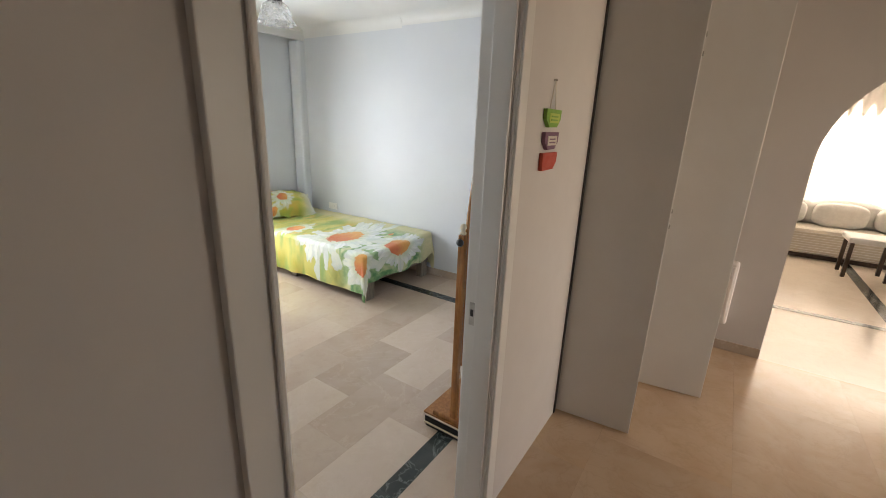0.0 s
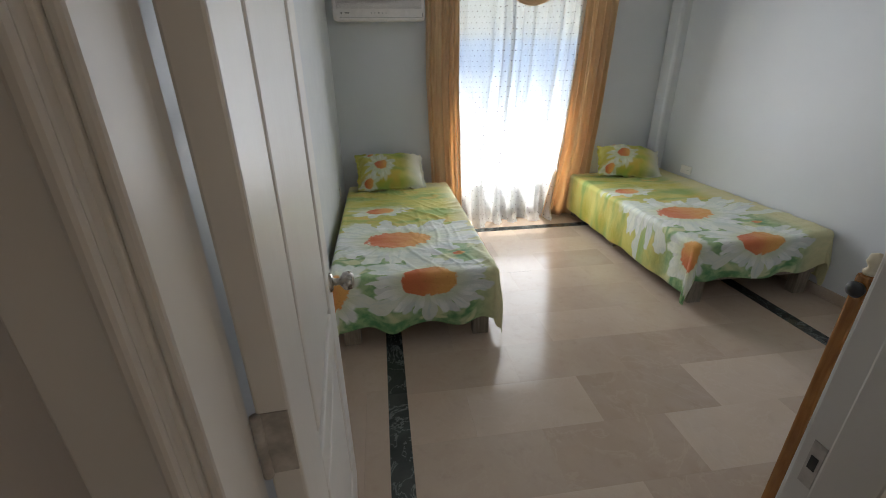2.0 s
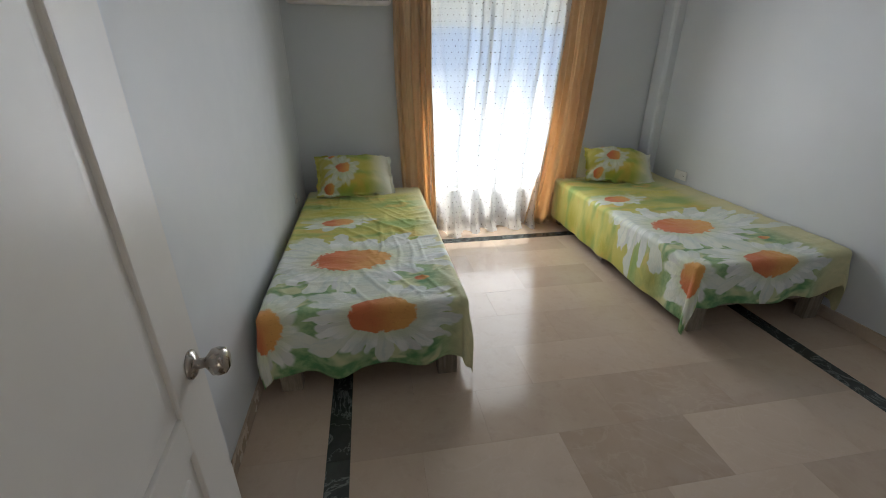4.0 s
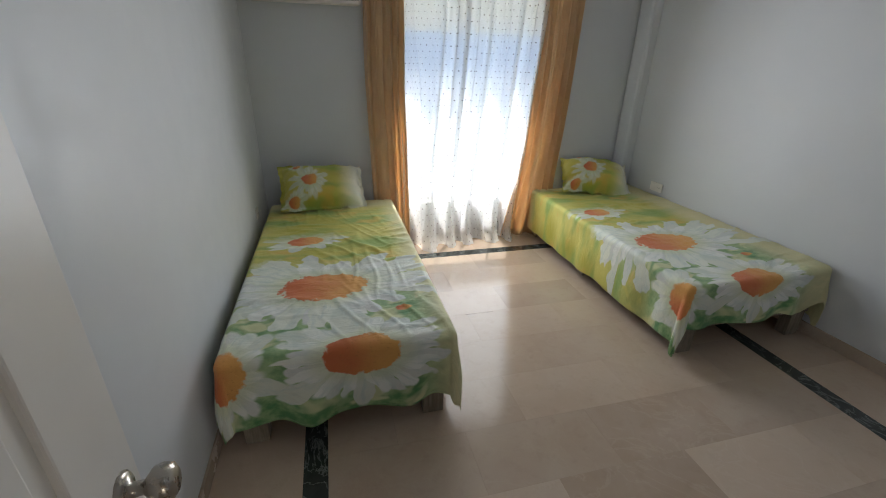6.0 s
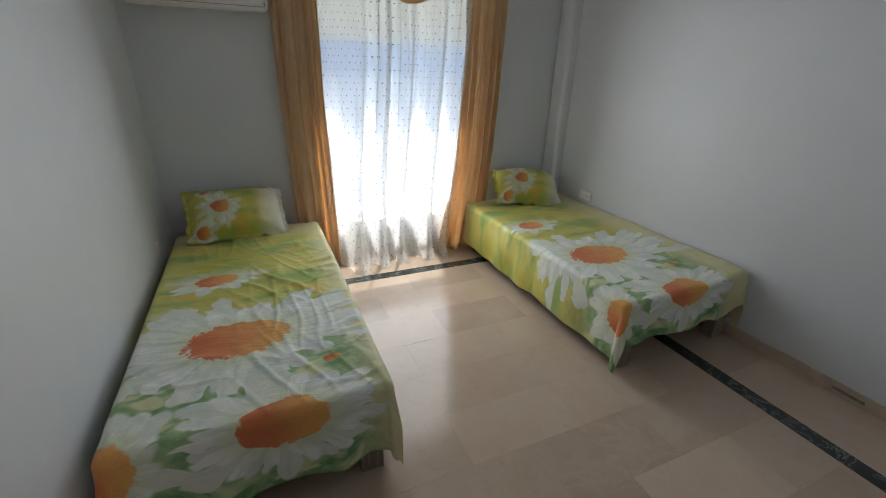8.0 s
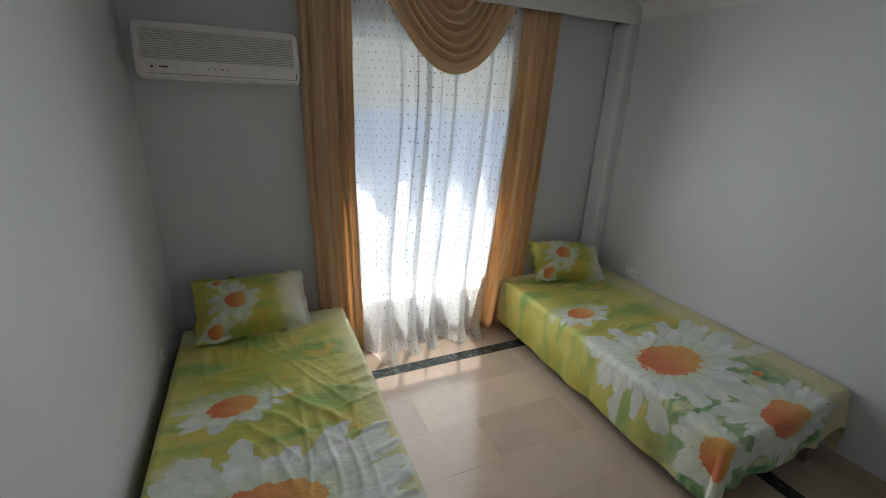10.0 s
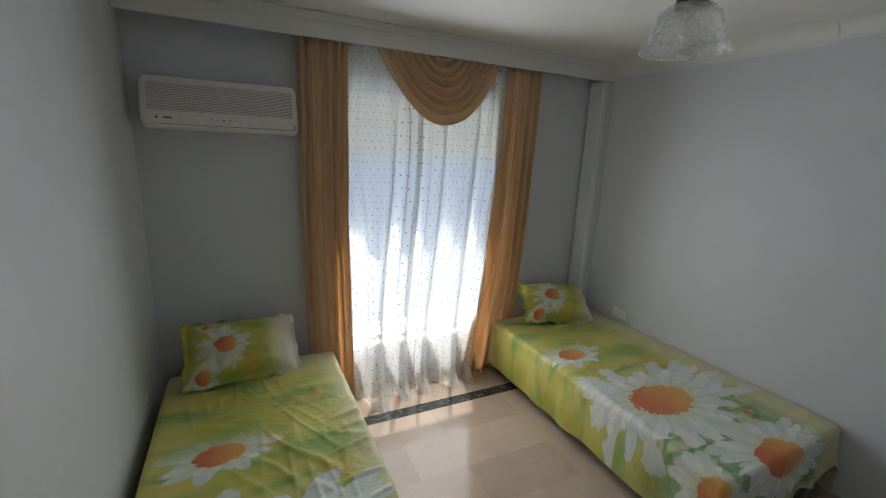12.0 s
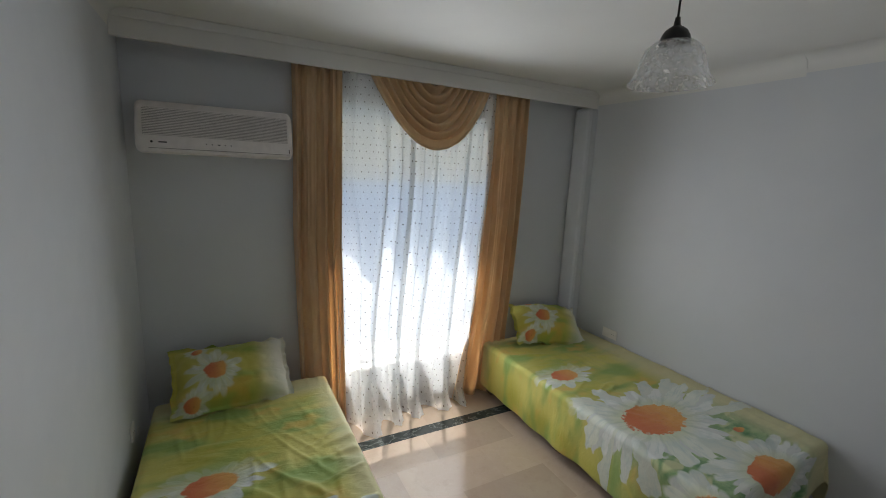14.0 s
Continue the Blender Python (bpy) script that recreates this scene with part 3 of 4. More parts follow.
def door_leaf():
    """Moulded white door, open against the side wall; built along +y from its hinge edge."""
    W, T, H = 0.835, 0.042, 2.03
    d = thing("door_1", (0.206, 1.106, 0.008), "white gloss moulded panel door standing open against the wall", "door", kind="structure")
    bm = boxes((0.010, 0.002, 0.002, T - 0.010, W - 0.002, H - 0.002), bevel=0.002)
    part("core", bm, WHITE_WOOD, d)
    st = 0.156
    rows = ((0, 0, st, H), (W - st, 0, W, H), (st, 0, W - st, 0.2), (st, 0.78, W - st, 0.87), (st, H - 0.13, W - st, H))
    for y0, z0, y1, z1 in rows:
        part("stile" if z1 - z0 > 1 else "rail", boxes((0, y0, z0, T, y1, z1), bevel=0.004), WHITE_WOOD, d)
    for z0, z1 in ((0.2, 0.78), (0.87, H - 0.13)):
        part("raised_panel", boxes((0.003, st + 0.034, z0 + 0.034, T - 0.003, W - st - 0.034, z1 - 0.034), bevel=0.006), WHITE_WOOD, d)
    for side in (0, 1):
        bm = bmesh.new()
        lathe(bm, [(0.001, -0.002), (0.031, -0.002), (0.032, 0.004), (0.026, 0.009), (0.012, 0.012), (0.011, 0.03), (0.018, 0.036), (0.028, 0.044), (0.0305, 0.056), (0.028, 0.068), (0.018, 0.075), (0.001, 0.076)])
        m = pose(T if side else 0, W - 0.062, 0.925, 0, 90 if side else -90, 0)
        bmesh.ops.transform(bm, matrix=m, verts=bm.verts)
        part("door_knob", bm, STEEL, d, "round brushed steel knob", True)
    for z in (0.25, 1.04, 1.8):
        h = part("hinge", boxes((0.004, -0.0016, z, T - 0.003, 0.001, z + 0.105), bevel=0.0004), HINGE_STEEL, d, "worn painted-over metal hinge")
        bm = bmesh.new()
        lathe(bm, [(0.0, 0), (0.007, 0), (0.007, 0.105), (0.0, 0.105)], (0.0, -0.004, z), 12)
        part("hinge_pin", bm, HINGE_STEEL, h, "", True)
    d.rotation_euler = (0, 0, radians(4.0))
    return d


door_leaf()

# ---- curtains ----


def smooth(a, b, t):
    t = max(0.0, min(1.0, (t - a) / (b - a)))
    return t * t * (3 - 2 * t)


def lerp_pairs(pairs, z):
    """Linear between (z, value) pairs in rising z."""
    return float(np.interp(z, [p[0] for p in pairs], [p[1] for p in pairs]))


def pleat(s, n, seed, sharp=0.6):
    """Uneven pleats along s in 0..1, about -1..1."""
    w = s * n + 0.55 * noise.noise((s * 2.3, seed, 0.0)) * 1.6
    v = math.sin(math.tau * w)
    return math.copysign(abs(v) ** sharp, v) * (0.72 + 0.5 * noise.noise((s * 5.0, seed + 7, 1.0)))


def curtain(name, left, right, y_at, n, depth, seed, label):
    z0, z1 = 0.012, 2.53
    bm = bmesh.new()

    def place(i, j):
        z = z0 + (z1 - z0) * j
        a, b = lerp_pairs(left, z), lerp_pairs(right, z)
        k = 0.82 * pleat(i + 0.014 * math.sin(z * 1.7 + seed), n, seed, 0.8) + 0.2 * (0.25 + 0.75 * smooth(0.6, 2.5, z)) * pleat(i, n * 2.6, seed + 2, 0.9)
        amp = depth * (0.55 + 0.45 * smooth(0.0, 1.2, 2.53 - z))
        x = a + (b - a) * i + 0.006 * noise.noise((i * 9, z * 2, seed))
        return (x, lerp_pairs(y_at, z) + amp * k + 0.012 * noise.noise((i * 4, z * 1.4, seed + 3)), z)
    sheet(bm, 200, 40, place, lambda i, j: (i * 0.9, j * 2.5))
    ob = tagged(obj(name, bm, CURTAIN), label, "curtain", "gold window curtains")
    so = ob.modifiers.new("thickness", "SOLIDIFY")
    so.thickness = 0.0015
    return ob


curtain("curtain", [(0, 0.90), (0.5, 0.87), (1.4, 0.845), (2.5, 0.855)], [(0, 1.20), (0.5, 1.185), (1.4, 1.155), (2.5, 1.16)],
        [(0, 4.93), (2.5, 4.945)], 5.0, 0.058, 1.3, "gold satin curtain hanging in pleats beside a bed")
curtain("curtain", [(0, 2.07), (0.25, 2.12), (0.8, 2.24), (1.6, 2.305), (2.5, 2.305)], [(0, 2.56), (0.5, 2.585), (1.0, 2.62), (1.8, 2.66), (2.5, 2.68)],
        [(0, 4.91), (2.5, 4.945)], 4.5, 0.058, 4.1, "gold satin curtain swept aside, lit orange by the sun")


def sheer():
    z0, z1 = 0.004, 2.55
    bm = bmesh.new()

    def place(i, j):
        z = z0 + (z1 - z0) * j
        w = 5.0 * i + 1.3 * noise.noise((i * 2.3, 9.4, 0.0)) + 0.35 * noise.noise((i * 3.0, z * 0.8, 2.0))
        k = math.sin(math.tau * w) * (0.75 + 0.5 * noise.noise((i * 5, 2.2, z * 0.3)))
        fold = (0.018 * math.sin(2 * math.tau * w) + 0.007 * math.sin(5 * math.tau * w + 1.0)) * smooth(0.0, 0.03, i) * smooth(0.0, 0.03, 1 - i) * (0.8 + 0.8 * noise.noise((i * 6, 3.0, z * 0.4)))
        x = 1.13 + (lerp_pairs([(0, 2.20), (0.8, 2.33), (2.5, 2.41)], z) - 1.13) * i - fold
        low = 1 - smooth(0.0, 0.9, z)
        y = 4.955 + (0.076 * k + 0.008 * math.sin(5 * math.tau * w)) * (0.75 + 0.45 * low) - 0.02 * low
        tail = max(0.0, 1 - z / 0.10)
        y -= (0.09 + 0.05 * noise.noise((i * 3, 0.5, 2.0))) * tail ** 1.3 + 0.13 * math.exp(-((i - 0.22) / 0.13) ** 2) * low ** 2.5
        y += 0.01 * noise.noise((i * 7, z * 1.5, 5.0))
        return (x, y, z)
    sheet(bm, 330, 60, place, lambda i, j: (i * 2.3, j * 2.55))
    return tagged(obj("sheer_curtain", bm, SHEER), "thin white voile curtain with small dots, touching the floor", "curtain")


sheer()


def swag():
    """Draped valance: nested folds hanging from the track."""
    xc, half, top, sag = 1.80, 0.50, 2.56, 0.515
    bm = bmesh.new()

    def place(i, j):
        a = 2 * i - 1
        w = half * (0.10 + 0.90 * j)
        drop = sag * (0.03 + 0.97 * j ** 0.95) * (1 - abs(a) ** 2.1)
        f = math.sin(j * math.tau * 8.0 + 0.8 * a * a + 0.5 * noise.noise((a, j * 3, 3.0)))
        y = 4.895 - 0.028 * (1 - a * a) * j - 0.030 * f * (0.35 + 0.65 * (1 - a * a)) * (0.25 + 0.75 * smooth(0.0, 0.2, 1 - j))
        z = top - drop + 0.012 * f * (1 - abs(a)) - 0.01 * noise.noise((a * 2, j * 4, 1.0))
        return (xc + w * a + 0.03 * j * (1 - a * a), y, z)
    sheet(bm, 60, 110, place, lambda i, j: (j * 1.1, i * 1.3))
    ob = tagged(obj("valance", bm, CURTAIN), "gold satin swag valance draped under the pelmet", "valance")
    so = ob.modifiers.new("thickness", "SOLIDIFY")
    so.thickness = 0.002
    bm = bmesh.new()
    sheet(bm, 60, 3, lambda i, j: (place(i, 1)[0] * 1.0, place(i, 1)[1] - 0.001 + 0.004 * j, place(i, 1)[2] - 0.006 * math.sin(j * math.pi)), lambda i, j: (i, j * 0.01))
    part("hem", bm, CURTAIN, ob)
    return ob


swag()

# ---- beds ----


def bed(x0, y0, width, length, top, drop_l, drop_r, drop_f, seed, group, label, shift, wall_gap=None):
    """Plank bed with mattress; its origin at the foot, at the left edge, on the floor."""
    b = thing("bed", (x0, y0, 0), label, "bed", group)
    zl, zr = 0.17, 0.27
    legs = [(0.03, 0.0), (width - 0.13, 0.0), (0.03, length * 0.52), (width - 0.13, length * 0.52), (0.03, length - 0.1), (width - 0.13, length - 0.1)]
    for lx, ly in legs:
        part("leg", boxes((lx, ly + 0.005, 0.001, lx + 0.10, ly + 0.075, zl), bevel=0.003), RAW_WOOD, b, "weathered wooden block leg")
    for r in ((0.02, 0.0, zl, width - 0.02, 0.045, zr), (0.02, length - 0.045, zl, width - 0.02, length, zr), (0.02, 0.045, zl, 0.06, length - 0.045, zr), (width - 0.06, 0.045, zl, width - 0.02, length - 0.045, zr)):
        part("rail", boxes(r, bevel=0.003), RAW_WOOD, b, "weathered plank rail")
    for k in range(9):
        y = 0.07 + k * (length - 0.22) / 8
        part("slat", boxes((0.06, y, zr - 0.03, width - 0.06, y + 0.08, zr - 0.012), bevel=0.002), RAW_WOOD, b)
    part("mattress", boxes((0.008, 0.008, zr, width - 0.008, length - 0.008, top - 0.006), bevel=0.03), MATTRESS, b)
    # bedspread laid over it, drawn in cloth coordinates s across and t along
    s0, s1, t0, t1 = -drop_l, width + drop_r, -drop_f, length - 0.015
    R = 0.035

    def fall(d):
        """Rounded edge: how far out and down a length d of cloth past the edge reaches."""
        q = R * math.pi / 2
        if d < q:
            return R * math.sin(d / R), R * (1 - math.cos(d / R))
        return R, R + d - q

    def place(i, j):
        s, t = s0 + (s1 - s0) * i, t0 + (t1 - t0) * j
        hang = 1 + 0.13 * noise.noise((s * 4.5, seed, 0.0)) + 0.05 * math.sin(s * 17 + seed)
        hang_s = 1 + 0.06 * noise.noise((t * 3.2, seed + 5, 0.0))
        e = 0.012
        dx = max(0.0, e - s, s - width + e) * hang_s
        dy = max(0.0, e - t) * hang
        side = -1 if s < width / 2 else 1
        d = math.hypot(dx, dy)
        out, down = fall(d)
        bx, by = min(max(s, e), width - e), max(t, e)
        ang = math.atan2(dy, dx) if d else 0.0
        both = math.sin(2 * ang) if d else 0.0
        out *= 1 + 1.1 * both * smooth(0.03, 0.3, d)
        x = bx + side * out * math.cos(ang) * (1 if dx else 0)
        y = by - out * math.sin(ang)
        deep = smooth(0.02, 0.3, down)
        if dy > dx:
            y -= 0.018 * deep * (0.6 + noise.noise((s * 6, down, seed)) + 0.6 * math.sin(s * 26 + 3 * noise.noise((s * 3, 1, seed)))) * (1 - both)
        elif dx:
            x += side * 0.014 * deep * (0.5 + noise.noise((t * 5, down, seed)) + 0.5 * math.sin(t * 21 + seed)) * (1 - both)
        wr = 0.005 * noise.noise((s * 5, t * 3, seed))
        for fs, ft, turn, h in ((2.2, 6.0, 0.5, 0.015), (3.5, 9.0, -0.8, 0.014), (12.0, 2.2, 0.3, 0.015), (9.0, 3.5, 1.1, 0.013)):
            n = noise.noise((s * fs + t * turn * 3, t * ft + s * turn * 2, seed + h * 900))
            wr += h * max(0.0, 1 - abs(n) * 6) * max(0.0, noise.noise((s * 2.5, t * 2.5, seed + fs)) + 0.15)
        z = top - down + wr * (1 - 0.8 * smooth(0.0, 0.06, d))
        if wall_gap:
            # the mattress rides up a little where it is pushed against the wall
            x = min(x, wall_gap(y))
            z += 0.028 * smooth(width - 0.35, width, s)
        z = max(z, 0.012 + 0.01 * (noise.noise((s * 9, t * 9, seed)) + 1))
        return (x, y, z)
    bm = bmesh.new()
    sheet(bm, 170, 220, place, lambda i, j: (s0 + (s1 - s0) * i - shift[0], t0 + (t1 - t0) * j - shift[1]))
    sp = tagged(obj("bedspread", bm, SPREAD), "cotton bedspread printed with large daisies on yellow and green", "bedspread", group)
    sp.location = (x0, y0, 0)
    so = sp.modifiers.new("thickness", "SOLIDIFY")
    so.thickness, so.offset = 0.002, 1
    bm = bmesh.new()
    sheet(bm, 170, 3, lambda i, j: (place(i, 0)[0], place(i, 0)[1] - 0.0035 + 0.001 * j, max(0.004, place(i, 0)[2] - 0.004 + 0.006 * j)),
          lambda i, j: (s0 + (s1 - s0) * i - shift[0], t0 - shift[1]))
    part("hem", bm, SPREAD, sp, "stitched hem")
    return b


bed(0.05, 2.83, 0.95, 2.02, 0.46, 0.22, 0.34, 0.335, 2.0, "plank beds", "low weathered plank bed against the wall near the door", (0.08, -0.05))
bed(2.40, 2.95, 0.995, 1.97, 0.46, 0.385, 0.37, 0.27, 6.0, "plank beds", "low weathered plank bed standing below the wall sockets", (0.0, 0.0), lambda y: 3.382 + (2.35 - y) * 0.01855 - 2.40 - 0.005)


def pillow(m, group, label, seed, w=0.66, h=0.40, fat=0.085):
    """Stuffed pillow in a flanged case, lying in its own x-y plane."""
    bm = bmesh.new()

    def side(sgn):
        def place(i, j):
            a, b = 2 * i - 1, 2 * j - 1
            body = max(0.0, (1 - (abs(a) / 0.90) ** 2.4)) ** 0.55 * max(0.0, (1 - (abs(b) / 0.86) ** 2.4)) ** 0.55 if abs(a) < 0.90 and abs(b) < 0.86 else 0.0
            x = a * w / 2 * (1 - 0.06 * (1 - b * b) * abs(a) ** 3 + 0.03 * (a * b) ** 4)
            x += 0.016 * noise.noise((b * 3.5, a, seed + 9)) * abs(a) ** 4 - 0.028 * w * math.copysign((a * b) ** 4, a)
            y = b * h / 2 * (1 - 0.08 * (1 - a * a) * abs(b) ** 3 - 0.04 * (a * b) ** 4) + 0.018 * noise.noise((a * 4.0, b, seed + 11)) * abs(b) ** 4
            z = sgn * (fat * body + 0.002) + 0.026 * noise.noise((a * 2.4, b * 2.4, seed)) * (body + 0.25) + 0.022 * abs(noise.noise((a * 5, b * 4, seed + 2))) * body + 0.034 * (max(abs(a), abs(b)) ** 6) * noise.noise((a * 5, b * 5, seed + 6)) + 0.02 * (abs(a) * abs(b)) ** 3 * noise.noise((a * 3, b * 3, seed + 4)) * 2
            return (x, y, z)
        return place
    for sgn in (1, -1):
        sheet(bm, 56, 42, side(sgn), lambda i, j: (i * w, j * h))
    bmesh.ops.remove_doubles(bm, verts=bm.verts, dist=0.0045)
    ob = tagged(obj("pillow", bm, PILLOW_PRINT, True), label, "pillow", group)
    ob.matrix_world = m
    return ob


pillow(pose(0.45, 4.78, 0.605, 39, 2, 5), "daisy pillows", "plump daisy-print pillow leaning at the bed's head", 1.0, 0.68, 0.45, 0.15)
pillow(pose(2.955, 4.79, 0.59, 35, 5, -16), "daisy pillows", "plump daisy-print pillow propped beside the curtain", 5.0, 0.66, 0.43, 0.15)

# ---- air conditioner ----


def air_conditioner():
    x0, x1, zb, zt, yf = 0.04, 0.838, 1.918, 2.20, 4.868
    a = thing("air_conditioner", ((x0 + x1) / 2, YN, zb), "aged white wall-mounted air conditioner with a slatted front", "air conditioner")
    inv = Matrix.Translation((-(x0 + x1) / 2, -YN, -zb))

    def add(name, bm, mat, label="", parent=a, smooth_it=False):
        bmesh.ops.transform(bm, matrix=inv, verts=bm.verts)
        return part(name, bm, mat, parent, label, smooth_it)
    bm = bmesh.new()
    prof = [(YN - 0.0005, zb + 0.012), (4.90, zb), (yf + 0.004, zb + 0.008), (yf - 0.004, zb + 0.03), (yf + 0.004, zb + 0.10), (yf + 0.040, zt - 0.03), (yf + 0.055, zt - 0.006), (yf + 0.075, zt), (YN - 0.0005, zt)]
    zm, H, R = (zb + zt) / 2, (zt - zb) / 2, 0.034
    rows = []
    for x in [x0 + R * (1 - math.cos(a)) for a in np.linspace(0, math.pi / 2, 7)] + [x1 - R * (1 - math.cos(a)) for a in np.linspace(math.pi / 2, 0, 7)]:
        t = max(0.0, 1 - (x - x0) / R, 1 - (x1 - x) / R)
        inset = R * (1 - math.sqrt(max(0.0, 1 - t * t)))
        rows.append([bm.verts.new((x, y if y > YN - 0.01 else y + 0.5 * inset, zm + (z - zm) * (1 - inset / H))) for y, z in prof])
    n = len(prof)
    for ra, rb in zip(rows, rows[1:]):
        for i in range(n):
            bm.faces.new((ra[i], ra[(i + 1) % n], rb[(i + 1) % n], rb[i]))
    bm.faces.new(rows[0][::-1]), bm.faces.new(rows[-1])
    add("housing", bm, PLASTIC)

    def front(z):
        return lerp_pairs([(zb + 0.03, yf - 0.004), (zb + 0.10, yf + 0.004), (zt - 0.03, yf + 0.040)], z)
    g0, g1 = zb + 0.098, zt - 0.038
    # flat grey sheet over the housing, painting the shade between the slats
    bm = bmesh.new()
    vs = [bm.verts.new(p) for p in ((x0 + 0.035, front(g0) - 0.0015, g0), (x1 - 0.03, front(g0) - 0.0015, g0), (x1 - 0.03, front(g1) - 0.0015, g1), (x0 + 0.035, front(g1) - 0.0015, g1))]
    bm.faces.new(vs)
    add("grille_gap_shade", bm, GAP_SHADE_GREY)
    for k in range(17):
        z = g0 + (g1 - g0) * (k + 0.5) / 17
        add("grille_slat", boxes((x0 + 0.035, front(z) - 0.007, z - 0.0026, x1 - 0.03, front(z) - 0.0017, z + 0.0026)), PLASTIC)
    add("flap", boxes((x0 + 0.06, yf - 0.010, zb + 0.014, x1 - 0.02, yf - 0.0055, zb + 0.026), bevel=0.002), PLASTIC, "closed air flap")
    # grey strip drawn as the shaded line above the flap
    add("flap_gap_shade", boxes((x0 + 0.06, yf - 0.0062, zb + 0.028, x1 - 0.02, yf - 0.003, zb + 0.031)), GAP_SHADE_GREY)
    bm = bmesh.new()
    lathe(bm, [(0.0, 0), (0.006, 0), (0.006, 0.002), (0.0, 0.002)], (0, 0, 0), 14)
    bmesh.ops.transform(bm, matrix=pose(x0 + 0.075, yf - 0.0015, zb + 0.062, 90, 0, 0), verts=bm.verts)
    add("badge", bm, PLASTIC_DARK, "small dark maker's mark")
    add("badge_bar", boxes((x0 + 0.105, yf - 0.003, zb + 0.059, x0 + 0.145, yf + 0.001, zb + 0.066)), PLASTIC_DARK)
    for k, dx in enumerate((0.33, 0.36, 0.39, 0.425, 0.455)):
        add("indicator", boxes((x0 + dx, yf - 0.003, zb + 0.060, x0 + dx + (0.012 if k == 2 else 0.005), yf + 0.001, zb + 0.066)), PLASTIC_DARK)
    add("side_slot", boxes((x1 - 0.024, yf - 0.006, zb + 0.035, x1 - 0.020, yf - 0.001, zb + 0.06)), PLASTIC_DARK)
    return a


air_conditioner()

# ---- pendant lamp ----


def pendant():
    p = thing("pendant_lamp", (1.68, 2.98, ZC), "pendant lamp with a rippled frosted glass bell shade", "lamp")
    bm = bmesh.new()
    lathe(bm, [(0.0, -0.001), (0.05, -0.001), (0.048, -0.02), (0.03, -0.045), (0.004, -0.05)])
    part("ceiling_rose", bm, BLACK, p, "black ceiling rose", True)
    bm = bmesh.new()
    lathe(bm, [(0.0035, -0.04), (0.0035, -0.285)], n=10)
    part("cable", bm, BLACK, p, "", True)
    bm = bmesh.new()
    lathe(bm, [(0.0035, -0.25), (0.007, -0.252), (0.010, -0.276), (0.020, -0.281), (0.032, -0.291), (0.040, -0.305), (0.044, -0.320), (0.044, -0.328), (0.0, -0.328)])
    part("cap", bm, BLACK, p, "black metal cap", True)
    bm = bmesh.new()
    lathe(bm, [(0.030, -0.320), (0.058, -0.328), (0.078, -0.345), (0.088, -0.372), (0.096, -0.402), (0.107, -0.428), (0.121, -0.446)], n=56)
    sh = part("shade", bm, SHADE, p, "rippled frosted glass bell shade", True)
    so = sh.modifiers.new("thickness", "SOLIDIFY")
    so.thickness = 0.003
    bm = bmesh.new()
    lathe(bm, [(0.0, -0.328), (0.014, -0.33), (0.014, -0.35), (0.012, -0.355), (0.022, -0.375), (0.024, -0.39), (0.018, -0.405), (0.0, -0.412)])
    part("bulb", bm, PLASTIC, p, "unlit white bulb", True)
    return p


pendant()

# ---- sockets ----


def socket(at, turn, gangs, label):
    s = thing("wall_socket", at, label, "socket", "wall sockets")
    w = 0.075 * gangs
    part("plate", boxes((-w / 2, -0.009, -0.04, w / 2, -0.0005, 0.04), bevel=0.003), SOCKET_WHITE, s)
    for k in range(gangs):
        x = (k - (gangs - 1) / 2) * 0.072
        if gangs > 1 and k == 0:
            part("switch", boxes((x - 0.025, -0.012, -0.027, x + 0.025, -0.0085, 0.027), bevel=0.002), SOCKET_WHITE, s)
            continue
        bm = bmesh.new()
        lathe(bm, [(0.024, -0.009), (0.022, -0.0105), (0.020, -0.009), (0.019, -0.0088)], n=24)
        bmesh.ops.transform(bm, matrix=pose(0, 0, 0, 90, 0, 0) @ Matrix.Diagonal((1, 1, -1, 1)), verts=bm.verts)
        bmesh.ops.transform(bm, matrix=Matrix.Translation((x, 0, 0)) @ pose(0, -0.0185, 0), verts=bm.verts)
        part("rim", bm, SOCKET_WHITE, s, "", True)
        bm = bmesh.new()
        lathe(bm, [(0.0, 0.0), (0.019, 0.0), (0.019, 0.001), (0.0, 0.001)], n=20)
        bmesh.ops.transform(bm, matrix=Matrix.Translation((x, -0.0092, 0)) @ pose(0, 0, 0, 90, 0, 0), verts=bm.verts)
        cup = part("cup", bm, SOCKET_WHITE, s)
        for dx in (-0.0095, 0.0095):
            part("pin_hole", boxes((x + dx - 0.0025, -0.0112, -0.0025, x + dx + 0.0025, -0.010, 0.0025)), PLASTIC_DARK, cup)
    s.rotation_euler = (0, 0, radians(turn))
    return s


socket((3.392, 4.46, 0.565), -90, 2, "white double wall socket above the bed")
socket((XL, 4.53, 0.50), 90, 1, "white single wall socket beside the bed")

# ---- standing mirror by the door ----


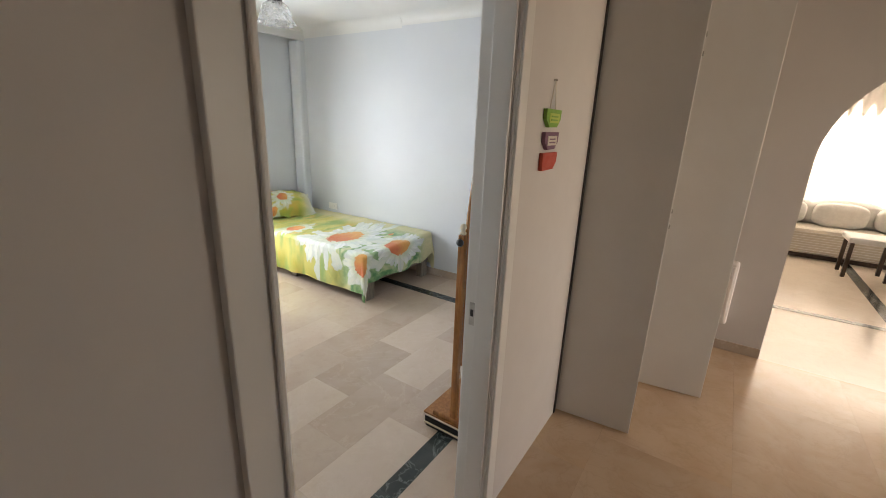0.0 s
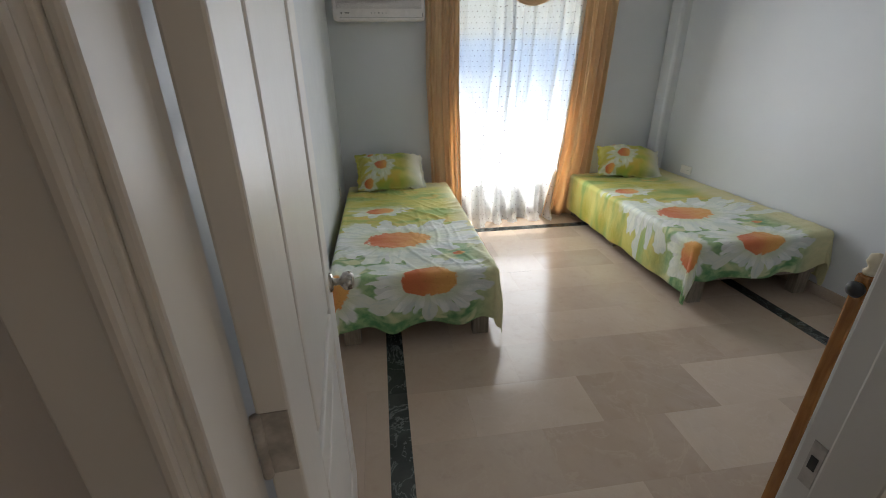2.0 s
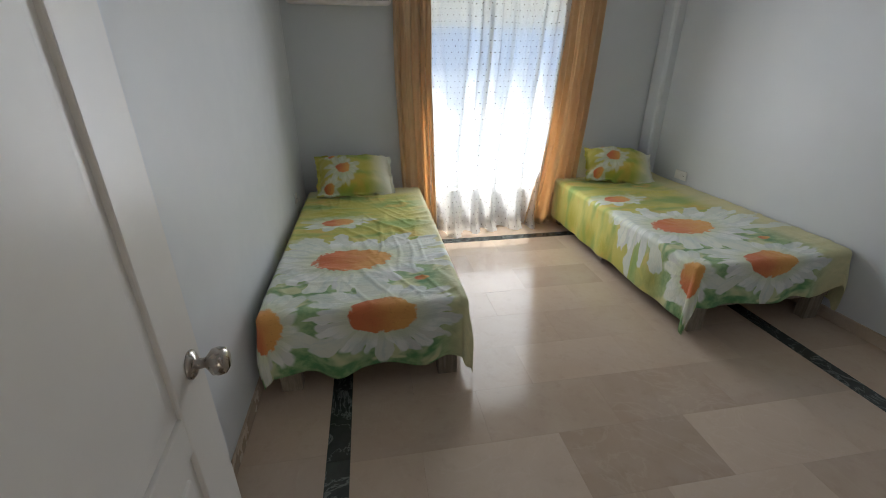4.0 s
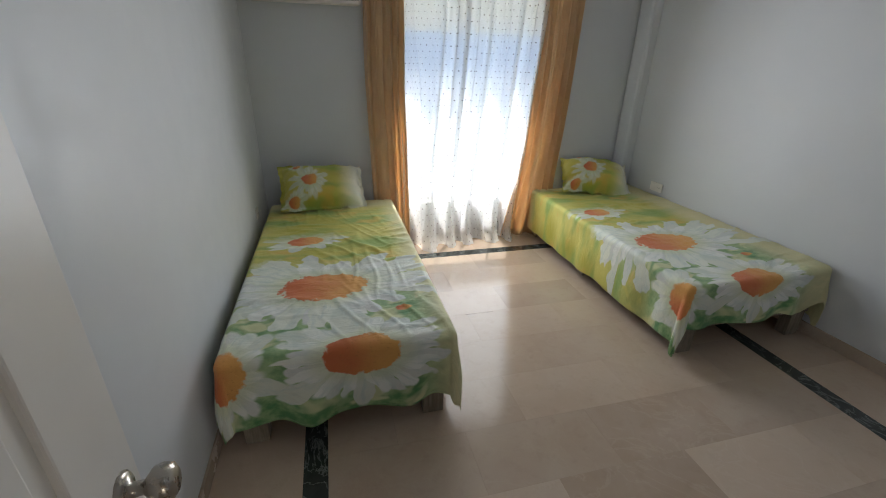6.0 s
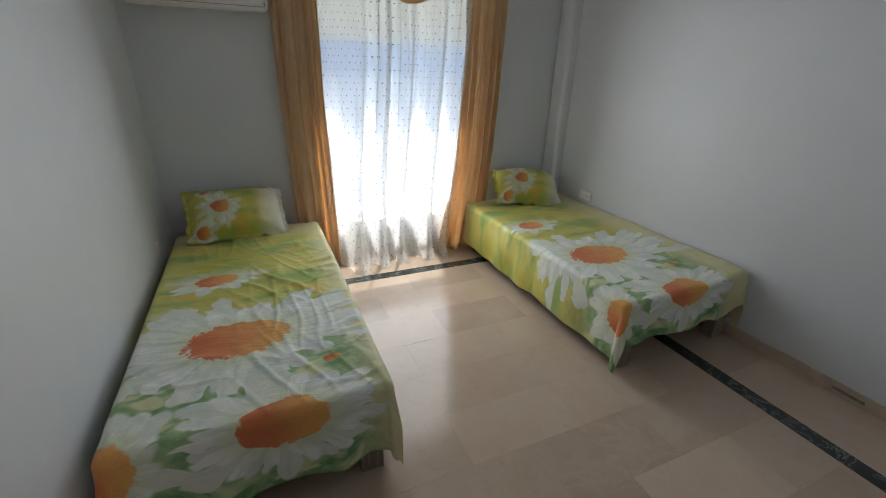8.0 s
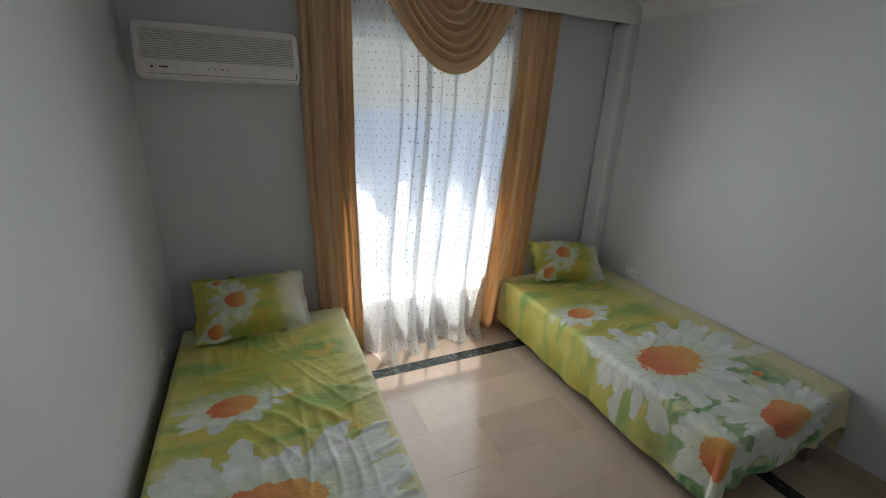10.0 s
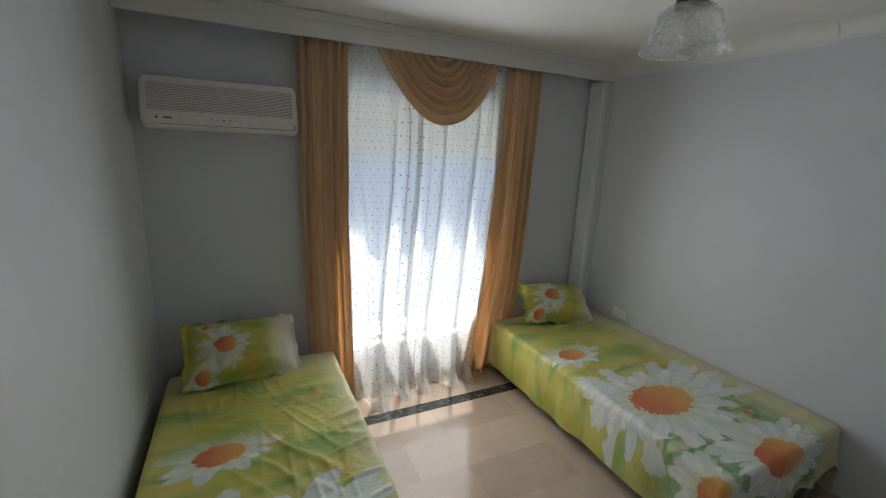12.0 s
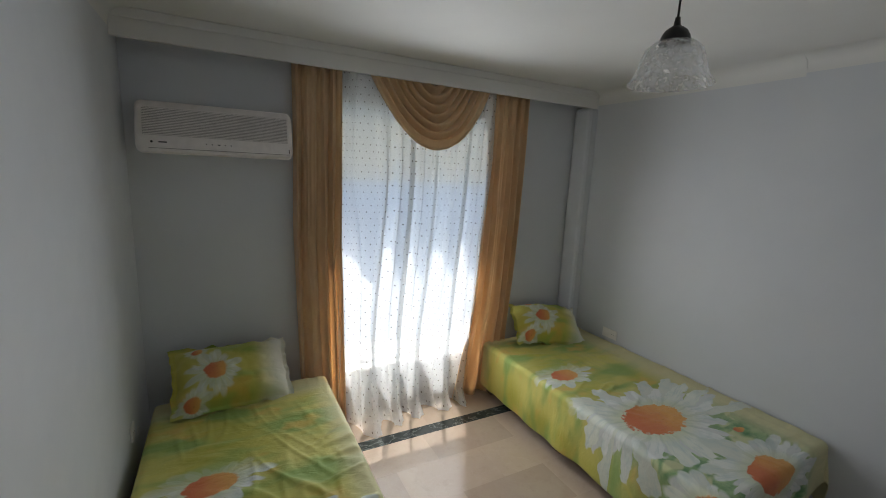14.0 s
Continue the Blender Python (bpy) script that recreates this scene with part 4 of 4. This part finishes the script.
def standing_mirror():
    t = thing("standing_mirror", (1.40, 1.15, 0), "tall wooden swivel mirror on a layered base behind the door", "mirror")
    L, D = 0.56, 0.385
    for z0, z1, mat, g in ((0.001, 0.022, BLACK, 0.012), (0.022, 0.032, CREAM, 0.004), (0.032, 0.076, BLACK, 0.008), (0.076, 0.086, CREAM, 0.0), (0.086, 0.096, HONEY_WOOD, 0.003)):
        part("base_layer", boxes((g, g, z0, L - g, D - g, z1), bevel=0.002), mat, t)
    for x in (0.03, L - 0.03):
        part("foot_block", boxes((max(x - 0.035, 0.004), 0.12, 0.096, min(x + 0.035, L - 0.004), D - 0.06, 0.125), bevel=0.008), HONEY_WOOD, t)
        part("post", boxes((x - 0.016, 0.188, 0.12, x + 0.016, 0.222, 1.12), bevel=0.006), HONEY_WOOD, t)
        bm = bmesh.new()
        lathe(bm, [(0.0, 1.12), (0.014, 1.12), (0.016, 1.128), (0.009, 1.136), (0.016, 1.150), (0.013, 1.166), (0.0, 1.172)], (x, 0.205, 0))
        part("finial", bm, CREAM, t, "turned pale finial", True)
        out = -1 if x < L / 2 else 1
        bm = bmesh.new()
        lathe(bm, [(0.0, 0.0), (0.016, 0.0), (0.019, 0.010), (0.012, 0.020), (0.0, 0.022)])
        bmesh.ops.transform(bm, matrix=pose(x + out * 0.016, 0.205, 1.085, 0, out * 90, 0), verts=bm.verts)
        part("tightening_knob", bm, PLASTIC_DARK, t, "black plastic knob", True)
    # oval-headed frame between the posts, tipped back a little
    bm = bmesh.new()
    ring = [((L / 2 - 0.05) * math.copysign(abs(math.cos(a)) ** 0.55, math.cos(a)), 0.68 * math.copysign(abs(math.sin(a)) ** 0.7, math.sin(a))) for a in np.linspace(0, math.tau, 64, endpoint=False)]
    loops = []
    for inset, y in ((0.0, -0.011), (0.0, 0.011), (0.035, 0.013), (0.035, -0.011)):
        loops.append([bm.verts.new((x * (1 - inset / 0.18), y, z * (1 - inset / 0.68))) for x, z in ring])
    for a, b in zip(loops, loops[1:] + loops[:1]):
        for i in range(64):
            bm.faces.new((a[i], a[(i + 1) % 64], b[(i + 1) % 64], b[i]))
    m = pose(L / 2, 0.205, 1.0, 3.5, 0, 0)
    bmesh.ops.transform(bm, matrix=m, verts=bm.verts)
    part("mirror_frame", bm, HONEY_WOOD, t, "", True)
    bm = bmesh.new()
    face = bm.faces.new([bm.verts.new((x * 0.81, 0.004, z * 0.95)) for x, z in ring])
    bmesh.ops.transform(bm, matrix=m, verts=bm.verts)
    part("mirror_glass", bm, MIRROR, t, "silvered glass")
    bm = bmesh.new()
    bm.faces.new([bm.verts.new((x * 0.81, -0.006, z * 0.95)) for x, z in reversed(ring)])
    bmesh.ops.transform(bm, matrix=m, verts=bm.verts)
    part("backing", bm, DARK_WOOD, t)
    return t


standing_mirror()

# ---- hall things ----


def closet_door(at, width, turn, label, hinges):
    d = thing("closet_door", at, label, "door", "open closet doors")
    part("panel", boxes((0, -width, 0.012, 0.03, 0, 2.55), bevel=0.003), WHITE_WOOD, d)
    for z in hinges:
        for dz in (0.0, 0.075):
            part("catch", boxes((0.004, -width - 0.006, z + dz, 0.022, -width + 0.001, z + dz + 0.02), bevel=0.002), HINGE_STEEL, d, "small metal catch")
    d.rotation_euler = (0, 0, radians(turn))
    return d


closet_door((1.975, 0.98, 0), 0.40, 5, "plain white closet door standing open across the hall", (1.17, 1.92))
closet_door((2.535, 0.98, 0), 0.71, 8, "wide white closet door standing open in the hall", ())
# near-black strip on the wall face in place of the gap's shade
structure("closet_gap_shade", boxes((1.945, 0.978, 0.0, 1.965, 0.9845, 2.55)), PLASTIC_DARK, "dark strip painted as the shaded gap at a closet door's hinge side", "gap")


def plaque():
    """Three little painted cups hung on a string."""
    p = thing("hanging_plaque", (1.400, 0.985, 1.449), "three colourful painted wooden cups hanging on a string", "plaque")
    green, purple, red, yel = (plain(n, c, 0.5) for n, c in (("green_craft_paint", (0.22, 0.42, 0.06)), ("mauve_craft_paint", (0.20, 0.10, 0.16)), ("red_craft_paint", (0.50, 0.07, 0.04)), ("lime_craft_paint", (0.50, 0.60, 0.12))))
    for k, (mat, w, z, inner) in enumerate(((red, 0.085, 0.0, None), (purple, 0.08, 0.075, RUG_CREAM), (green, 0.085, 0.155, yel))):
        bm = bmesh.new()
        pts = [(-w / 2, 0.066), (w / 2, 0.066), (w / 2 - 0.002, 0.03), (w / 2 - 0.02, 0.004), (-w / 2 + (0.02 if k else 0.002), 0.002), (-w / 2, 0.03)]
        a = [bm.verts.new((x, -0.001, zz + z)) for x, zz in pts]
        b = [bm.verts.new((x, -0.013, zz + z)) for x, zz in pts]
        bm.faces.new(a), bm.faces.new(b[::-1])
        for i in range(6):
            bm.faces.new((a[i], b[i], b[(i + 1) % 6], a[(i + 1) % 6]))
        cup = part("cup", bm, mat, p)
        if inner:
            part("label_panel", boxes((-w / 2 + 0.016, -0.0145, z + 0.018, w / 2 - 0.012, -0.0128, z + 0.052)), inner, cup)
            for q in range(2):
                part("writing_bar", boxes((-w / 2 + 0.024, -0.0155, z + 0.026 + q * 0.012, w / 2 - 0.022, -0.0143, z + 0.031 + q * 0.012)), mat, cup)
    for sx in (-1, 1):
        bm = bmesh.new()
        lathe(bm, [(0.0014, 0), (0.0014, 0.105)], n=6)
        bmesh.ops.transform(bm, matrix=Matrix.Translation((sx * 0.017, -0.006, 0.22)) @ pose(0, 0, 0, 0, -sx * 9.0, 0), verts=bm.verts)
        part("string", bm, RUG_CREAM, p, "thin jute string")
    bm = bmesh.new()
    lathe(bm, [(0.0, 0), (0.004, 0), (0.004, 0.009), (0.0, 0.009)], n=8)
    bmesh.ops.transform(bm, matrix=pose(0, -0.001, 0.322, 90, 0, 0), verts=bm.verts)
    part("nail", bm, STEEL, p)
    p.scale = (1.75, 1.2, 1.01)
    return p


plaque()


def low_panel():
    """Narrow white heater panel low on the wall beside the arch."""
    h = thing("wall_heater", (3.4995, 0.30, 0.2), "narrow white panel heater fixed low on the wall", "heater")
    part("body", boxes((-0.06, -0.10, 0.02, -0.0005, 0.10, 0.52), bevel=0.02), PLASTIC, h)
    for k in range(5):
        part("fin", boxes((-0.066, -0.08 + k * 0.036, 0.06, -0.059, -0.062 + k * 0.036, 0.48), bevel=0.003), PLASTIC, h)
    return h


low_panel()

# ---- living room seen through the arch ----


def living():
    bm = bmesh.new()

    def place(i, j):
        y = -2.3 + 2.9 * i
        return (8.06 - 0.12 + 0.03 * pleat(i, 22, 3.3, 0.8), y, 0.03 + 2.4 * j)
    sheet(bm, 300, 6, place, lambda i, j: (i * 5, j * 2.4))
    m = Mat("living_sheer_cloth", 0.8)
    tl, df = m.node("BsdfTranslucent"), m.node("BsdfDiffuse")
    m.put(tl.inputs[0], (0.86, 0.83, 0.80)), m.put(df.inputs[0], (0.85, 0.82, 0.78))
    mx = m.node("MixShader")
    m.put(mx.inputs[1], tl.outputs[0]), m.put(mx.inputs[2], df.outputs[0])
    m.put(m.out.inputs[0], mx.outputs[0])
    tagged(obj("sheer_curtain", bm, m.m), "long white voile curtain across the living room window", "curtain")
    s = thing("sofa", (7.62, -1.2, 0), "low sofa under a pale striped cover", "sofa")
    part("plinth", boxes((-0.28, -1.0, 0.001, 0.34, 1.25, 0.06), bevel=0.01), DARK_WOOD, s)
    part("seat", boxes((-0.32, -1.05, 0.06, 0.35, 1.3, 0.42), bevel=0.05), RUG_CREAM, s)
    bm = bmesh.new()

    def crest(i, j):
        """Padded back with a wavy top, one swell for each seat."""
        y = -1.05 + 2.35 * i
        a = math.pi * 2 * j
        h = 0.30 + 0.07 * abs(math.sin(i * math.pi * 3)) ** 0.7
        return (0.25 - 0.11 * math.copysign(abs(math.cos(a)) ** 0.6, math.cos(a)), y, 0.42 + h / 2 + h / 2 * math.copysign(abs(math.sin(a)) ** 0.6, math.sin(a)))
    sheet(bm, 60, 24, crest)
    part("backrest", bm, SEAT_FABRIC, s)
    for k in range(3):
        bm = bmesh.new()
        bmesh.ops.create_uvsphere(bm, u_segments=24, v_segments=14, radius=1.0)
        for v in bm.verts:
            v.co = Vector([math.copysign(abs(c) ** 0.6, c) for c in v.co])
            v.co = Vector((0.07 + v.co.x * 0.10, -0.45 + k * 0.66 + v.co.y * 0.30, 0.585 + v.co.z * 0.17))
        part("cushion", bm, SEAT_FABRIC, s, "plump white cushion", True)
    for k in range(9):
        part("stripe", boxes((-0.324, -1.0, 0.09 + k * 0.034, -0.319, 1.25, 0.098 + k * 0.034)), SEAT_FABRIC, s)
    c = thing("dining_chair", (6.75, -1.17, 0), "dark wooden chair with a padded white seat", "chair")
    part("seat", boxes((-0.22, -0.24, 0.43, 0.22, 0.24, 0.50), bevel=0.025), SEAT_FABRIC, c, "padded white seat")
    for lx in (-0.19, 0.15):
        for ly in (-0.21, 0.17):
            part("leg", boxes((lx, ly, 0.001, lx + 0.04, ly + 0.04, 0.43), bevel=0.004), DARK_WOOD, c)
    part("backrest", boxes((-0.22, -0.26, 0.50, 0.22, -0.225, 0.92), bevel=0.012), SEAT_FABRIC, c)


living()

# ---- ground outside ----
# distance haze is mixed into the ground's own colour
HAZE_TINT = painted("haze_tinted_ground_paint", (0.20, 0.28, 0.40), (0.26, 0.33, 0.45), 0.7, 2.0, 0.1)
structure("ground", boxes((-200, 6.6, -3.2, 200, 400, -3.0)), HAZE_TINT, "ground far below the window, painted pale haze blue", "ground")


def far_hills():
    """A low uneven ridge on the far side of the plain."""
    bm = bmesh.new()
    back = [(x, 320.0, 34.0 + 7.0 * noise.noise((x * 0.008, 1.0, 0.0)) + 1.5 * noise.noise((x * 0.04, 4.0, 0.0))) for x in range(-600, 601, 12)]
    for (xa, ya, za), (xb, yb, zb) in zip(back, back[1:]):
        lo, hi = [bm.verts.new(p) for p in ((xa, 280.0, -3.0), (xb, 280.0, -3.0))], [bm.verts.new(p) for p in ((xb, yb, zb), (xa, ya, za))]
        bm.faces.new(lo + hi)
    bmesh.ops.remove_doubles(bm, verts=bm.verts, dist=0.01)
    return structure("backdrop_hills", bm, HILL_BLUE, "hills far beyond the window, painted haze blue", "hills")


# the hills' blue is air haze put into their paint
HILL_BLUE = painted("haze_tinted_hill_paint", (0.30, 0.44, 0.68), (0.36, 0.50, 0.72), 0.8, 1.0, 0.1)
far_hills()
structure("balcony_slab", boxes((-1.5, 5.30, -0.25, 5.0, 6.5, -0.1)), OUTER, "pale concrete ledge outside the window", "ledge")

# ---- floors, tile by tile ----
SX0, SX1, SY0, SY1, SB = 0.328, 3.012, 1.342, 4.655, 0.098
floor = structure("floor", boxes((XL, YS - 0.11, -0.15, XR2, YN, -0.004)), GROUT, "polished beige marble tile floor with dark green bands", "floor")
hall_floor = structure("hall_floor", boxes((-1.45, -1.3, -0.15, 3.50, 0.985, -0.004)), GROUT, "honey coloured marble hall floor", "floor")
structure("hall_floor_rear", boxes((-1.45, -3.2, -0.15, 3.50, -1.3, 0.0)), HALL_MARBLE, "honey coloured marble floor at the rear of the hall", "floor")
living_floor = structure("living_floor", boxes((3.50, -3.2, -0.15, 8.2, 0.985, 0.0)), LIVING_MARBLE, "pale marble living room floor with dark inlaid bands", "floor")
part("band", boxes((4.80, -3.2, 0.0005, 4.88, 0.98, 0.0035)), GREEN_MARBLE, living_floor)
part("band", boxes((4.88, -1.17, 0.0005, 8.1, -1.06, 0.0035)), GREEN_MARBLE, living_floor)

part("crack", boxes((1.325, 3.6243, 0.0001, 1.527, 3.6258, 0.0006)), DARK_WOOD, floor, "fine dark crack in a tile")
part("wood_filler", boxes((3.4215, 2.20, 0.028, 3.4262, 2.35, 0.046), bevel=0.001), RAW_WOOD, bpy.data.objects["baseboard_east"], "brown wooden strip let into the skirting")

TILE_MESHES = {}


def tile(parent, name, x0, y0, x1, y1, mat):
    """One slab with a fine chamfer; alike slabs share a mesh."""
    w, h, g, c = round(x1 - x0, 4), round(y1 - y0, 4), 0.0001, 0.00015
    if w < 0.012 or h < 0.012:
        return
    key = (w, h, mat.name)
    if key not in TILE_MESHES:
        a = [(g, g), (w - g, g), (w - g, h - g), (g, h - g)]
        b = [(g + c, g + c), (w - g - c, g + c), (w - g - c, h - g - c), (g + c, h - g - c)]
        me = bpy.data.meshes.new(name)
        vs = [(x, y, -0.006) for x, y in a] + [(x, y, -0.0005) for x, y in a] + [(x, y, 0.0) for x, y in b]
        fs = [(8, 9, 10, 11)] + [(i, (i + 1) % 4, 4 + (i + 1) % 4, 4 + i) for i in range(4)] + [(4 + i, 4 + (i + 1) % 4, 8 + (i + 1) % 4, 8 + i) for i in range(4)]
        me.from_pydata(vs, [], fs)
        me.materials.append(mat)
        TILE_MESHES[key] = me
    ob = new(name, TILE_MESHES[key])
    ob.location = (x0, y0, 0)
    ob.parent = parent
    return ob


def tiled(parent, x0, y0, x1, y1, tw, th, ox, oy, mat, bond=0.5, special=None):
    """Slabs of tw by th over a rectangle, rows along x from oy, every other row shifted."""
    k = math.floor((y0 - oy) / th)
    while oy + k * th < y1 - 1e-6:
        a, b = max(y0, oy + k * th), min(y1, oy + (k + 1) * th)
        off = ox + (bond * tw if k % 2 else 0)
        i = math.floor((x0 - off) / tw)
        while off + i * tw < x1 - 1e-6:
            tile(parent, "tile", max(x0, off + i * tw), a, min(x1, off + (i + 1) * tw), b, (special or {}).get((k, i), mat))
            i += 1
        k += 1


ix0, ix1, iy0, iy1 = SX0 + SB, SX1 - SB, SY0 + SB, SY1 - SB
TONES = {c: PALE_MARBLE for c in ((0, 0), (0, 2), (-1, 1), (-2, 0))}
TONES.update({c: BROWN_MARBLE for c in ((0, 1), (-1, 0), (1, 1), (-2, 1))})
tiled(floor, ix0, iy0, ix1, iy1, 0.615, 0.318, 0.725, 2.048, MARBLE, 0.5, TONES)
tiled(floor, XL, YS - 0.11, SX0, YN, 0.5, 0.61, XL, 1.2, MARBLE)
tiled(floor, SX1, YS - 0.11, XR2, YN, 0.5, 0.61, SX1, 1.45, MARBLE)
tiled(floor, SX0, YS - 0.11, SX1, SY0, 0.61, 0.5, SX0, 0.87, MARBLE)
tiled(floor, SX0, SY1, SX1, YN, 0.61, 0.5, SX0 + 0.2, SY1, MARBLE)
for x in (SX0, SX1 - SB):
    tiled(floor, x, SY0, x + SB, SY1, 0.2, 0.42, x, SY0 + 0.2, GREEN_MARBLE, 0)
for y in (SY0, SY1 - SB):
    tiled(floor, ix0, y, ix1, y + SB, 0.42, 0.2, ix0 + 0.1, y, GREEN_MARBLE, 0)
tiled(hall_floor, -1.45, -1.3, 3.50, 0.985, 0.61, 0.61, 0.1, 0.1, HALL_MARBLE)
